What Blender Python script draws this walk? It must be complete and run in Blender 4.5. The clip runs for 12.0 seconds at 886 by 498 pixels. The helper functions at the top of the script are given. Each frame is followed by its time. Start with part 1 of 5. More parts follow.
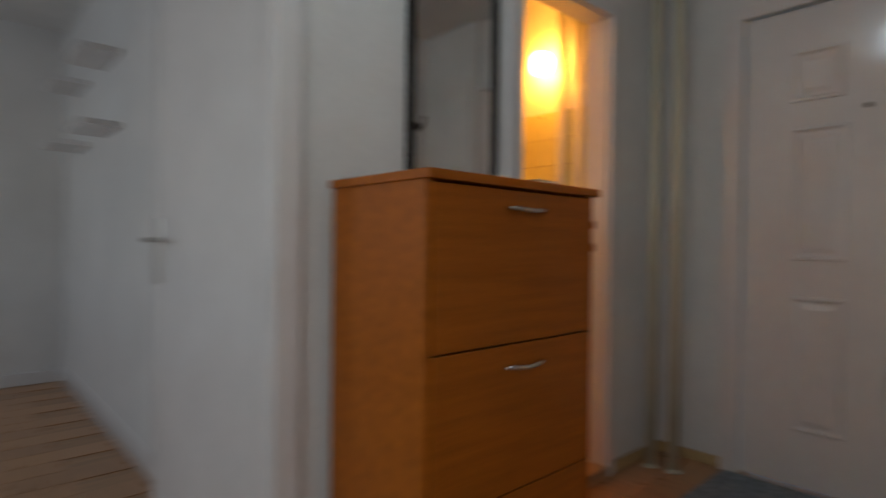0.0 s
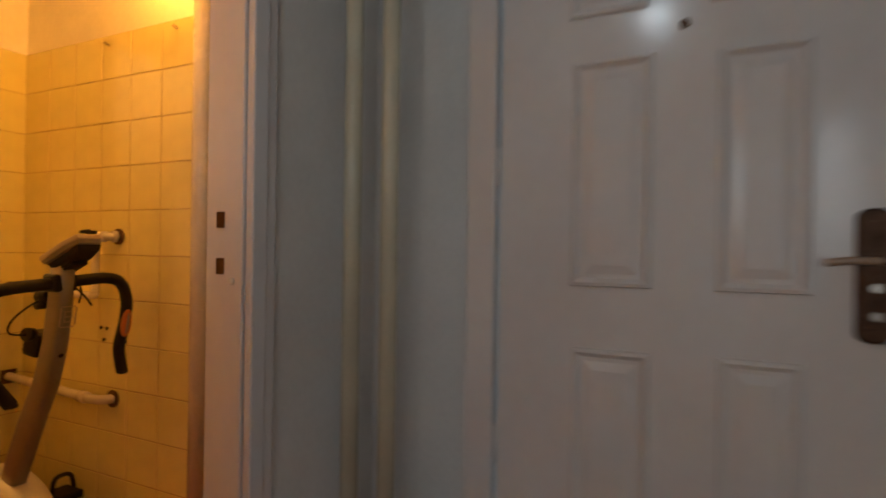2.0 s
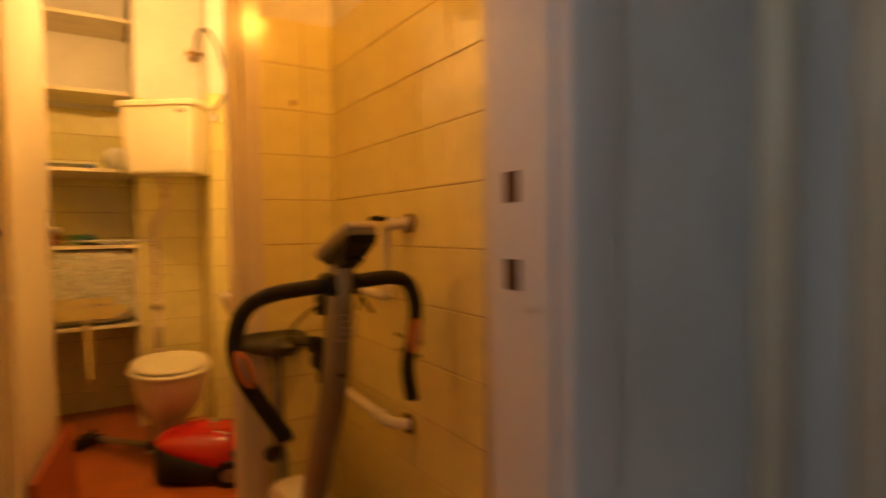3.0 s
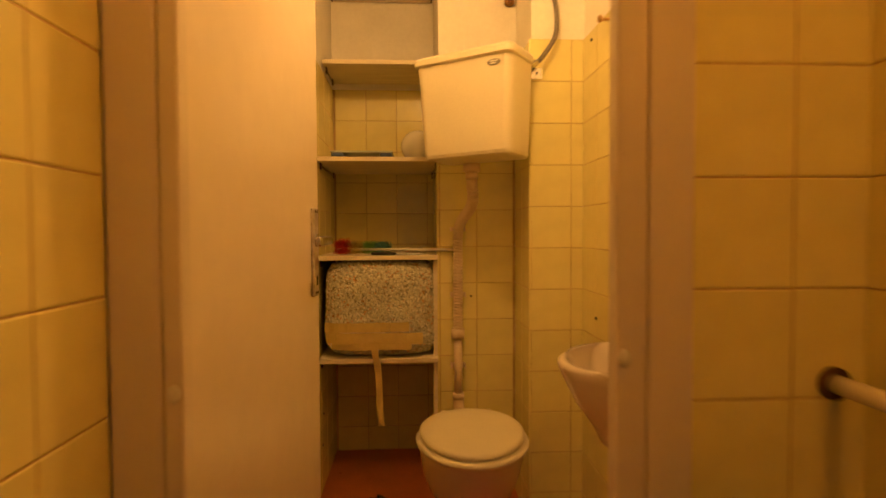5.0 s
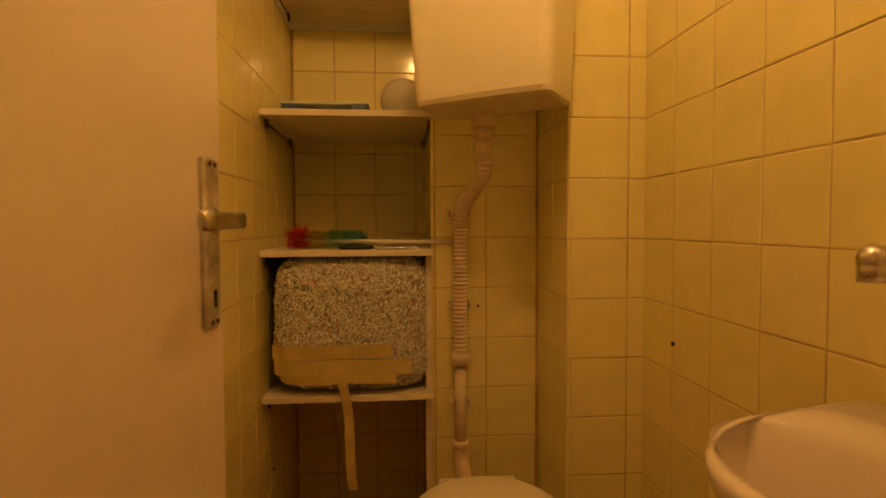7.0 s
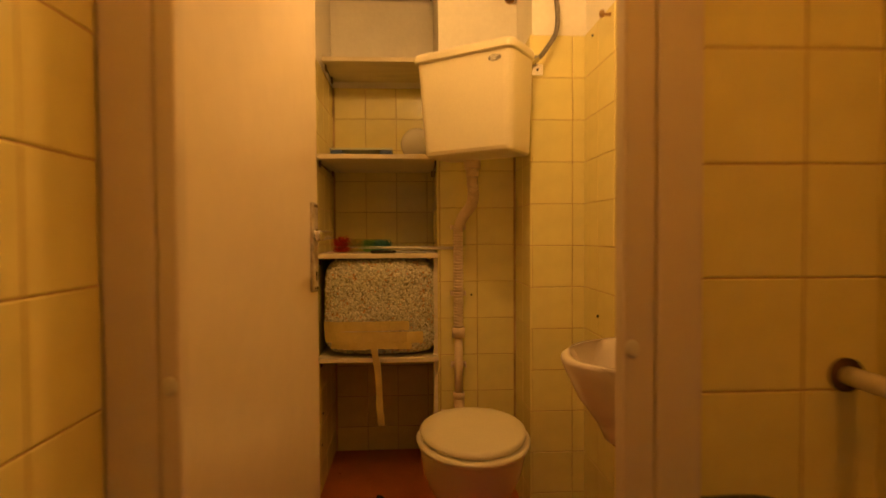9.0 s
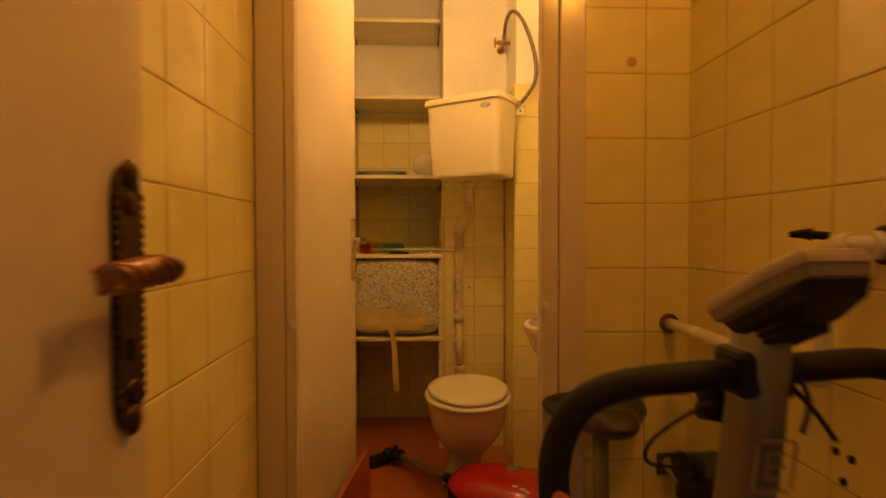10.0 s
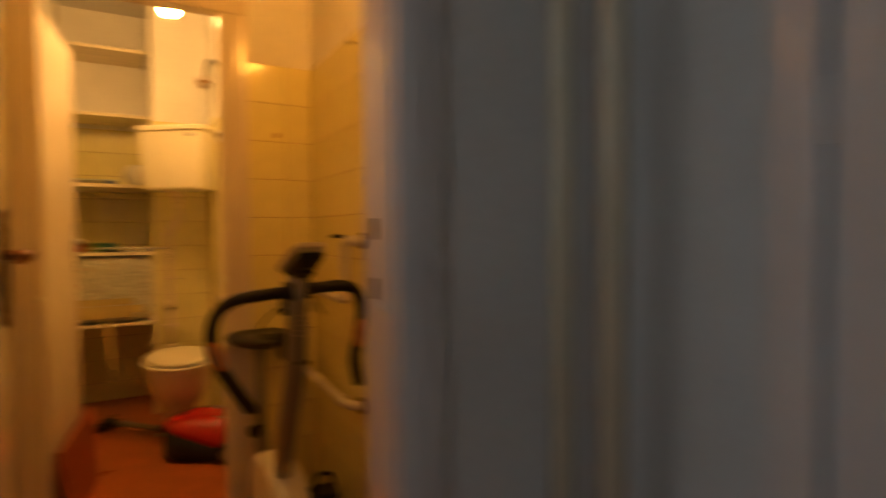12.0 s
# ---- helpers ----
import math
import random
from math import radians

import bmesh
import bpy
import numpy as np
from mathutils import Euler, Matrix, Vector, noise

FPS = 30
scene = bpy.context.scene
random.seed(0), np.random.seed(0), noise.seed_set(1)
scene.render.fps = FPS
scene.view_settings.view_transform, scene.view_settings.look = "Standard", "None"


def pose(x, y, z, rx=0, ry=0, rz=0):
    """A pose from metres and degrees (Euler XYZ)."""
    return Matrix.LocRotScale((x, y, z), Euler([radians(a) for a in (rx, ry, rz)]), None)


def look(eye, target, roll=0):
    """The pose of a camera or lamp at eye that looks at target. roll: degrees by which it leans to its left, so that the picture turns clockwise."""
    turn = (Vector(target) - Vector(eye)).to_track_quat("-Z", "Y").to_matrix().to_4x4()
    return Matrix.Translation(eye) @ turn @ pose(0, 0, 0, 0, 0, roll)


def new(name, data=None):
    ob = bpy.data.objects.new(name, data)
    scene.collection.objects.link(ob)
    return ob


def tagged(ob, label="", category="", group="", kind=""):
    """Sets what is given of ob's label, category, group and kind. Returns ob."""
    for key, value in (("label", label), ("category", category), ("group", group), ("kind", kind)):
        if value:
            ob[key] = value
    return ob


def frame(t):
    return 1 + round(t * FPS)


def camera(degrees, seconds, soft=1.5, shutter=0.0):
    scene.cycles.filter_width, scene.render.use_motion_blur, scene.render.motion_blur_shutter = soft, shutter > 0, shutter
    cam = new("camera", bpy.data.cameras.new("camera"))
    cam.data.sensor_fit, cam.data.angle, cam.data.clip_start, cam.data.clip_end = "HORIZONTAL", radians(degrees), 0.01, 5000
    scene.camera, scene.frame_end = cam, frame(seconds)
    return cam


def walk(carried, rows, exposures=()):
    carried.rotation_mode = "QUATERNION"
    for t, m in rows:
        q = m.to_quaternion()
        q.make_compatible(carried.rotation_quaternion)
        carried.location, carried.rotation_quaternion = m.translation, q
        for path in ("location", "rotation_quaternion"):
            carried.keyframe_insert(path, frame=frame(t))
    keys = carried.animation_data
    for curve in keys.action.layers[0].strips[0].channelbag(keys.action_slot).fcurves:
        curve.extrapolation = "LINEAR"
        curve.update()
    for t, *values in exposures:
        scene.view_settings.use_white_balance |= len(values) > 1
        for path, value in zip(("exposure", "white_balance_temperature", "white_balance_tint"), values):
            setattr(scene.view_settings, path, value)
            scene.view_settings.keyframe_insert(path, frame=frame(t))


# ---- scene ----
cam = camera(76.9, 12.0, shutter=0.8)
PATH = [
    (0, (-1.899, -2.714, 1.038), (-0.549, -1.24, 1.02), 0.7),
    (0.2, (-1.82, -2.618, 1.061), (-0.263, -1.362, 1.026), 1.0),
    (0.5, (-1.66, -2.607, 1.042), (0.086, -1.631, 1.022), 1.0),
    (0.7, (-1.544, -2.603, 1.052), (0.288, -1.801, 1.027), 0.9),
    (1, (-1.305, -2.509, 1.062), (0.566, -1.802, 1.048), 0.8),
    (1.2, (-1.163, -2.489, 1.082), (0.705, -1.775, 1.057), 0.8),
    (1.5, (-0.931, -2.421, 1.065), (0.936, -1.705, 1.05), 0.8),
    (2, (-0.579, -2.275, 1.074), (1.224, -1.408, 1.075), 0.8),
    (2.5, (-0.299, -2.103, 1.127), (1.255, -0.849, 1.018), -0.6),
    (2.8, (-0.162, -1.941, 1.082), (1.109, -0.399, 1.013), -0.6),
    (3.2, (-0.055, -1.674, 1.086), (0.822, 0.122, 1.006), -0.9),
    (3.5, (-0.023, -1.503, 1.066), (0.659, 0.376, 1.008), -0.8),
    (3.7, (-0.006, -1.394, 1.064), (0.563, 0.523, 1.005), -0.8),
    (5.3, (0.011, -0.57, 1.122), (0.102, 1.426, 1.057), -0.2),
    (5.5, (0.019, -0.494, 1.121), (0.126, 1.5, 1.049), -0.3),
    (6, (0.034, -0.297, 1.112), (0.147, 1.697, 1.027), -0.4),
    (6.2, (0.040, -0.21, 1.105), (0.165, 1.784, 1.024), -0.4),
    (6.5, (0.012, -0.111, 1.098), (0.184, 1.879, 1.02), -0.2),
    (7, (-0.003, -0.059, 1.09), (0.172, 1.931, 1.006), -0.2),
    (7.2, (-0.021, -0.083, 1.08), (0.173, 1.905, 0.984), -0.4),
    (9, (0.0, -0.683, 1.098), (0.114, 1.313, 1.045), -0.3),
    (9.2, (0.006, -0.775, 1.109), (0.103, 1.222, 1.066), -0.5),
    (9.5, (-0.009, -0.933, 1.137), (0.1, 1.063, 1.088), -0.2),
    (10, (-0.005, -1.236, 1.113), (0.077, 0.762, 1.066), -0.1),
    (10.2, (-0.016, -1.314, 1.12), (0.052, 0.684, 1.079), -0.3),
    (10.5, (-0.046, -1.453, 1.141), (0.016, 0.545, 1.094), -0.1),
    (11, (-0.086, -1.698, 1.12), (0.021, 0.299, 1.073), 0.2),
    (11.5, (-0.074, -1.897, 1.133), (0.347, 0.052, 1.083), -0.1),
    (12, (-0.057, -2.185, 1.127), (0.935, -0.46, 1.064), -0.5),
]
EXPOSURES = ((0, 0.45), (0.5, 0.74), (1.0, 0.82), (1.5, 0.68), (2.0, 0.5), (2.5, 0.43), (3.0, 0.35), (3.5, 0.3), (3.7, 0.2), (5.3, -0.3), (6.0, -0.58), (7.0, -0.63), (9.0, -0.42), (10.5, -0.36), (11.2, -0.3), (12.0, -0.15))
walk(cam, [(t, look(eye, target, roll)) for t, eye, target, roll in PATH], EXPOSURES)

# ---- light ----
world = bpy.data.worlds.new("world")
scene.world = world
world.use_nodes = True
_bg = world.node_tree.nodes["Background"]
_sky = world.node_tree.nodes.new("ShaderNodeTexSky")
_sky.sky_type, _sky.sun_disc = "NISHITA", False
_sky.sun_elevation, _sky.sun_rotation = radians(25), radians(200)
world.node_tree.links.new(_sky.outputs[0], _bg.inputs[0])
_bg.inputs[1].default_value = 0.1


def lamp(name, kind, m, power, color, size=0.1, size_y=None):
    data = bpy.data.lights.new(name, kind)
    data.energy, data.color = power, color
    if kind == "AREA":
        data.size = size
        if size_y:
            data.shape, data.size_y = "RECTANGLE", size_y
    elif kind == "POINT":
        data.shadow_soft_size = size
    ob = new(name, data)
    ob.matrix_world = m
    return ob


HALL_GLOW, WALL_GLOW, BULB_GLOW = 29, 76, 405
BULB_WARM = (1.0, 0.50, 0.14)
WARM = (1.0, 0.39, 0.05)
# unseen fill lights for the hall and the next room, set in added windows
lamp("hall_fill_light", "AREA", look((-3.3, -3.22, 1.55), (-3.0, 0, 1.2)), 13, (0.82, 0.93, 1.0), 1.2, 1.2)
lamp("room_fill_light", "AREA", look((-4.16, 0.6, 1.55), (0, 0.6, 1.3)), 9, (0.78, 0.88, 1.0), 1.2, 1.2)


# ---- materials ----
def mat(name, color, rough=0.5, metal=0.0, var=0.06, scale=8.0, bump=0.05, fine=120.0, rand=0.0, coat=0.0, stretch=None, dark=None, spec=0.5):
    """A principled material with variation at two scales, fine relief and, per object, a small change of tone."""
    m = bpy.data.materials.new(name)
    m.use_nodes = True
    nt = m.node_tree
    b = nt.nodes["Principled BSDF"]
    tc = nt.nodes.new("ShaderNodeTexCoord")
    mp = nt.nodes.new("ShaderNodeMapping")
    if stretch:
        mp.inputs["Scale"].default_value = stretch
    nt.links.new(tc.outputs["Object"], mp.inputs[0])
    n1 = nt.nodes.new("ShaderNodeTexNoise")
    n1.inputs["Scale"].default_value, n1.inputs["Detail"].default_value = scale, 5
    n2 = nt.nodes.new("ShaderNodeTexNoise")
    n2.inputs["Scale"].default_value, n2.inputs["Detail"].default_value = fine, 3
    for n in (n1, n2):
        nt.links.new(mp.outputs[0], n.inputs["Vector"])
    add = nt.nodes.new("ShaderNodeMath")
    add.operation = "MULTIPLY_ADD"
    nt.links.new(n2.outputs[0], add.inputs[0])
    add.inputs[1].default_value = 0.4
    nt.links.new(n1.outputs[0], add.inputs[2])
    last = add
    if rand:
        oi = nt.nodes.new("ShaderNodeObjectInfo")
        a2 = nt.nodes.new("ShaderNodeMath")
        a2.operation = "MULTIPLY_ADD"
        nt.links.new(oi.outputs["Random"], a2.inputs[0])
        a2.inputs[1].default_value = rand
        nt.links.new(add.outputs[0], a2.inputs[2])
        last = a2
    ramp = nt.nodes.new("ShaderNodeValToRGB")
    lo = dark or tuple(c * (1 - var) ** 2 for c in color)
    hi = tuple(min(1, c * (1 + var)) for c in color)
    ramp.color_ramp.elements[0].position, ramp.color_ramp.elements[1].position = 0.45, 0.95
    ramp.color_ramp.elements[0].color, ramp.color_ramp.elements[1].color = (*lo, 1), (*hi, 1)
    nt.links.new(last.outputs[0], ramp.inputs[0])
    nt.links.new(ramp.outputs[0], b.inputs["Base Color"])
    mr = nt.nodes.new("ShaderNodeMapRange")
    mr.inputs["To Min"].default_value, mr.inputs["To Max"].default_value = max(0.02, rough - 0.08), min(1, rough + 0.08)
    nt.links.new(n1.outputs[0], mr.inputs[0])
    nt.links.new(mr.outputs[0], b.inputs["Roughness"])
    b.inputs["Metallic"].default_value = metal
    b.inputs["Coat Weight"].default_value = coat
    b.inputs["Specular IOR Level"].default_value = spec
    if bump:
        bp = nt.nodes.new("ShaderNodeBump")
        bp.inputs["Strength"].default_value, bp.inputs["Distance"].default_value = bump, 0.01
        nt.links.new(add.outputs[0], bp.inputs["Height"])
        nt.links.new(bp.outputs[0], b.inputs["Normal"])
    return m


def glow(name, color, strength):
    m = bpy.data.materials.new(name)
    m.use_nodes = True
    b = m.node_tree.nodes["Principled BSDF"]
    b.inputs["Base Color"].default_value = (0.8, 0.8, 0.78, 1)
    b.inputs["Emission Color"].default_value, b.inputs["Emission Strength"].default_value = (*color, 1), strength
    return m


PLASTER = mat("white_plaster", (0.74, 0.73, 0.71), 0.8, var=0.05, scale=3, bump=0.12, fine=60)
PLASTER_WARM = mat("cream_plaster", (0.86, 0.83, 0.76), 0.8, var=0.05, scale=4, bump=0.12, fine=60)
PAINT = mat("white_gloss_paint", (0.74, 0.72, 0.71), 0.16, var=0.03, scale=4, bump=0.012, fine=25)
PAINT_DOOR = mat("cream_gloss_paint", (0.74, 0.65, 0.54), 0.16, var=0.03, scale=3, bump=0.012, fine=25)
TILE = mat("cream_glazed_tile", (0.82, 0.74, 0.32), 0.08, var=0.035, scale=5, bump=0.003, fine=20, rand=0.05)
GROUT = mat("tile_grout", (0.56, 0.40, 0.20), 0.9, var=0.25, scale=10, bump=0.3)
FLOOR_RED = mat("red_brown_floor", (0.46, 0.13, 0.035), 0.3, var=0.15, scale=6, bump=0.05)
PARQUET = mat("oak_parquet", (0.36, 0.20, 0.10), 0.35, var=0.2, scale=3, bump=0.05, fine=60, rand=0.25, stretch=(1, 8, 8))
CHERRY = mat("cherry_wood_laminate", (0.41, 0.115, 0.010), 0.42, var=0.12, scale=3, bump=0.02, fine=30, stretch=(1, 10, 14), spec=0.22)
# black standing in for the shade in the cabinet's gaps
GAP_SHADE = mat("black_gap_shade", (0.01, 0.01, 0.01), 0.7)
CHROME = mat("worn_chrome", (0.62, 0.60, 0.56), 0.22, 1.0, var=0.15, scale=20, bump=0.02)
CONSOLE = mat("grey_console_plastic", (0.42, 0.35, 0.27), 0.4, var=0.06, scale=10, bump=0.02)
WORN_STEEL = mat("worn_painted_steel", (0.55, 0.51, 0.45), 0.35, 0.4, var=0.3, scale=35, bump=0.08, dark=(0.30, 0.26, 0.22))
BRONZE = mat("dark_bronze", (0.085, 0.045, 0.028), 0.38, 0.9, var=0.3, scale=30, bump=0.2, fine=150)
STEEL_GREY = mat("grey_metallic_paint", (0.27, 0.25, 0.22), 0.38, 0.5, var=0.08, scale=8, bump=0.02)
FOAM = mat("black_foam_grip", (0.016, 0.012, 0.010), 0.62, var=0.2, scale=40, bump=0.1, fine=300, spec=0.3)
BLACK = mat("black_plastic", (0.016, 0.013, 0.012), 0.42, var=0.2, scale=20, bump=0.05, spec=0.25)
VINYL = mat("black_vinyl", (0.02, 0.018, 0.016), 0.35, var=0.2, scale=20, bump=0.06)
IVORY = mat("ivory_plastic", (0.72, 0.69, 0.60), 0.35, var=0.05, scale=8, bump=0.02)
CREAM_PIPE = mat("cream_gloss_pipe_paint", (0.62, 0.58, 0.44), 0.2, var=0.06, scale=5, bump=0.03)
WHITE_PIPE = mat("white_pipe_paint", (0.72, 0.68, 0.60), 0.25, var=0.06, scale=6, bump=0.05)
ORANGE = mat("orange_rubber", (0.55, 0.16, 0.035), 0.5, var=0.1, scale=20, bump=0.04)
RED = mat("red_gloss_plastic", (0.50, 0.014, 0.012), 0.16, var=0.05, scale=6, bump=0.0)
RED_BOARD = mat("red_brown_board", (0.36, 0.07, 0.028), 0.4, var=0.12, scale=8, bump=0.05)
BRISTLE = mat("tan_bristles", (0.45, 0.27, 0.13), 0.8, var=0.3, scale=60, bump=0.4)
RUST = mat("rusty_flange", (0.16, 0.08, 0.04), 0.7, 0.3, var=0.4, scale=40, bump=0.3)
SHELF = mat("painted_shelf_board", (0.78, 0.70, 0.52), 0.55, var=0.08, scale=6, bump=0.06, stretch=(1, 8, 8))
CISTERN = mat("cream_cistern_plastic", (0.78, 0.72, 0.55), 0.3, var=0.04, scale=4, bump=0.02)
BRASS = mat("dull_brass", (0.42, 0.27, 0.11), 0.35, 0.9, var=0.25, scale=40, bump=0.1)
LEVER_BRONZE = mat("rubbed_bronze", (0.30, 0.16, 0.09), 0.32, 0.9, var=0.3, scale=60, bump=0.2, fine=200)
HOSE_CREAM = mat("aged_cream_plastic", (0.76, 0.62, 0.44), 0.35, var=0.06, scale=10, bump=0.02)
MAT_BLUE = mat("blue_grey_mat", (0.24, 0.28, 0.32), 0.95, var=0.25, scale=30, bump=0.5, fine=400)
TAPE = mat("yellowed_tape", (0.86, 0.70, 0.27), 0.2, var=0.1, scale=12, bump=0.08)
TAPE.node_tree.nodes["Principled BSDF"].inputs["Alpha"].default_value = 0.62
BRAID = mat("grey_braided_hose", (0.20, 0.18, 0.15), 0.4, 0.6, var=0.3, scale=80, bump=0.2, fine=400)
LEVER_WOOD = mat("brown_lever", (0.42, 0.30, 0.22), 0.35, 0.3, var=0.1, scale=30)
BLUE = mat("blue_plastic", (0.06, 0.10, 0.22), 0.4)
PINE = mat("raw_pine_edge", (0.55, 0.38, 0.18), 0.6, var=0.15, scale=4, bump=0.05, stretch=(1, 8, 8))


def mirror_glass():
    m = bpy.data.materials.new("mirror_glass")
    m.use_nodes = True
    b = m.node_tree.nodes["Principled BSDF"]
    b.inputs["Base Color"].default_value = (0.82, 0.84, 0.84, 1)
    b.inputs["Metallic"].default_value, b.inputs["Roughness"].default_value = 1.0, 0.02
    return m


def opal_glass(name):
    return mat(name, (0.82, 0.80, 0.76), 0.06, var=0.02, bump=0)


def chips():
    """Foam flakes seen through clear film: cells, some rust-coloured and grey, darkened as shade between the modelled
    flakes, under a gloss coat.
    """
    m = mat("foam_flakes_in_film", (0.6, 0.55, 0.42), 0.35, coat=0.6, bump=0)
    nt = m.node_tree
    b = nt.nodes["Principled BSDF"]
    tc = nt.nodes.new("ShaderNodeTexCoord")
    vo = nt.nodes.new("ShaderNodeTexVoronoi")
    vo.inputs["Scale"].default_value = 85
    nt.links.new(tc.outputs["Object"], vo.inputs["Vector"])
    sep = nt.nodes.new("ShaderNodeSeparateColor")
    nt.links.new(vo.outputs["Color"], sep.inputs[0])
    ramp = nt.nodes.new("ShaderNodeValToRGB")
    ramp.color_ramp.interpolation = "CONSTANT"
    # cell colours toned down: the shade in the flake gaps is painted here
    stops = ((0.0, (0.42, 0.39, 0.28)), (0.3, (0.30, 0.29, 0.22)), (0.55, (0.50, 0.47, 0.37)), (0.78, (0.24, 0.24, 0.20)), (0.92, (0.42, 0.20, 0.08)), (0.95, (0.40, 0.37, 0.28)))
    el = ramp.color_ramp.elements
    el[0].position, el[0].color = stops[0][0], (*stops[0][1], 1)
    el[1].position, el[1].color = stops[1][0], (*stops[1][1], 1)
    for p, c in stops[2:]:
        e = el.new(p)
        e.color = (*c, 1)
    nt.links.new(sep.outputs[0], ramp.inputs[0])
    nt.links.new(ramp.outputs[0], b.inputs["Base Color"])
    bp = nt.nodes.new("ShaderNodeBump")
    bp.inputs["Strength"].default_value, bp.inputs["Distance"].default_value = 0.45, 0.008
    bp.invert = True
    nt.links.new(vo.outputs["Distance"], bp.inputs["Height"])
    nt.links.new(bp.outputs[0], b.inputs["Normal"])
    return m


CERAMIC = mat("beige_ceramic", (0.74, 0.66, 0.57), 0.08, var=0.02, scale=4, bump=0)


# ---- building helpers ----
def box(bm, x0, x1, y0, y1, z0, z1, bevel=0.0):
    m = Matrix.LocRotScale(((x0 + x1) / 2, (y0 + y1) / 2, (z0 + z1) / 2), None, (abs(x1 - x0), abs(y1 - y0), abs(z1 - z0)))
    made = bmesh.ops.create_cube(bm, size=1, matrix=m)
    if bevel:
        es = list({e for v in made["verts"] for e in v.link_edges})
        bmesh.ops.bevel(bm, geom=es, offset=bevel, segments=2, affect="EDGES", profile=0.5)
    return bm


def B(*boxes, bevel=0.0):
    bm = bmesh.new()
    for b in boxes:
        box(bm, *b, bevel=bevel)
    return bm


def part(name, bm, material, parent=None, label="", smooth=False):
    """Links a bmesh as one mesh object, under a thing or a part."""
    me = bpy.data.meshes.new(name)
    bm.to_mesh(me)
    bm.free()
    me.materials.append(material)
    if smooth:
        for p in me.polygons:
            p.use_smooth = len(p.vertices) <= 4
    ob = new(name, me)
    if parent:
        ob.parent = parent
    if label:
        ob["label"] = label
    return ob


def thing(name, label, category, group=""):
    return tagged(new(name), label, category, group)


def structure(name, bm, material, label, category="wall"):
    return tagged(part(name, bm, material), label, category, kind="structure")


def tube(points, r, seg=12, smooth=4, radii=None, closed=False):
    """A round bar along a line of points, softened by a spline."""
    P = [Vector(p) for p in points]
    if smooth > 1 and len(P) > 2:
        Q = []
        for i in range(len(P) - 1):
            p0, p1, p2, p3 = P[max(i - 1, 0)], P[i], P[i + 1], P[min(i + 2, len(P) - 1)]
            for k in range(smooth):
                t = k / smooth
                Q.append(0.5 * ((2 * p1) + (p2 - p0) * t + (2 * p0 - 5 * p1 + 4 * p2 - p3) * t * t + (3 * p1 - p0 - 3 * p2 + p3) * t ** 3))
        P = Q + [P[-1]]
    bm, rings, up = bmesh.new(), [], None
    for i, p in enumerate(P):
        d = (P[min(i + 1, len(P) - 1)] - P[max(i - 1, 0)]).normalized()
        if up is None:
            up = d.orthogonal().normalized()
        up = (up - d * up.dot(d)).normalized()
        side = d.cross(up)
        rr = radii(i / (len(P) - 1)) if radii else r
        rings.append([bm.verts.new(p + (up * math.cos(a) + side * math.sin(a)) * rr) for a in (2 * math.pi * k / seg for k in range(seg))])
    for a, b in zip(rings, rings[1:]):
        for k in range(seg):
            bm.faces.new((a[k], a[(k + 1) % seg], b[(k + 1) % seg], b[k]))
    bm.faces.new(rings[0][::-1])
    bm.faces.new(rings[-1])
    bmesh.ops.recalc_face_normals(bm, faces=bm.faces)
    return bm


def loft(rings, cap=True):
    """A skin over rings of equally many points."""
    bm = bmesh.new()
    R = [[bm.verts.new(p) for p in ring] for ring in rings]
    n = len(R[0])
    for a, b in zip(R, R[1:]):
        for k in range(n):
            bm.faces.new((a[k], a[(k + 1) % n], b[(k + 1) % n], b[k]))
    if cap:
        bm.faces.new(R[0][::-1])
        bm.faces.new(R[-1])
    bmesh.ops.recalc_face_normals(bm, faces=bm.faces)
    return bm


def egg(cx, z, w, yf, yb, n=32, tilt=0.0, power=1.0):
    """An oval ring, w wide, from yf to yb, blunter at the back; tilt raises the back."""
    cy = yf + (yb - yf) * 0.55
    ring = []
    for k in range(n):
        a = 2 * math.pi * k / n
        c, s = math.cos(a), math.sin(a)
        c, s = math.copysign(abs(c) ** power, c), math.copysign(abs(s) ** power, s)
        y = cy + (s * (yb - cy) if s > 0 else s * (cy - yf))
        ring.append((cx + c * w / 2, y, z + (y - cy) * tilt))
    return ring


def rod(p, q, r, seg=16):
    return tube((p, q), r, seg, 1)


def join(*bms):
    out = bmesh.new()
    for b in bms:
        me = bpy.data.meshes.new("tmp")
        b.to_mesh(me)
        b.free()
        out.from_mesh(me)
        bpy.data.meshes.remove(me)
    return out


def moved(bm, m):
    bmesh.ops.transform(bm, matrix=m, verts=bm.verts)
    return bm


def ball(c, r, squash=(1, 1, 1), seg=24):
    bm = bmesh.new()
    bmesh.ops.create_uvsphere(bm, u_segments=seg, v_segments=seg // 2, radius=r, matrix=Matrix.Translation(c) @ Matrix.Diagonal((*squash, 1)))
    return bm


# ---- large structure ----
ZF = 0.045  # floor of the closet, above the hall's
ZC = 2.55
floor_hall = structure("floor", B((-4.2, 0.95, -3.3, -1.36, -0.1, 0)), PARQUET, "oak parquet floor of the hall", "floor")
floor_wc = structure("floor_closet", B((-0.46, 0.70, -1.36, 2.12, -0.1, ZF)), FLOOR_RED, "red-brown painted floor of the closet", "floor")
floor_room = structure("floor_room", B((-4.2, -0.46, -1.36, 2.3, -0.1, 0)), PARQUET, "oak parquet floor of the next room", "floor")
structure("ceiling", B((-4.2, 0.95, -3.3, 2.3, ZC, ZC + 0.1)), PLASTER, "white plastered ceiling", "ceiling")
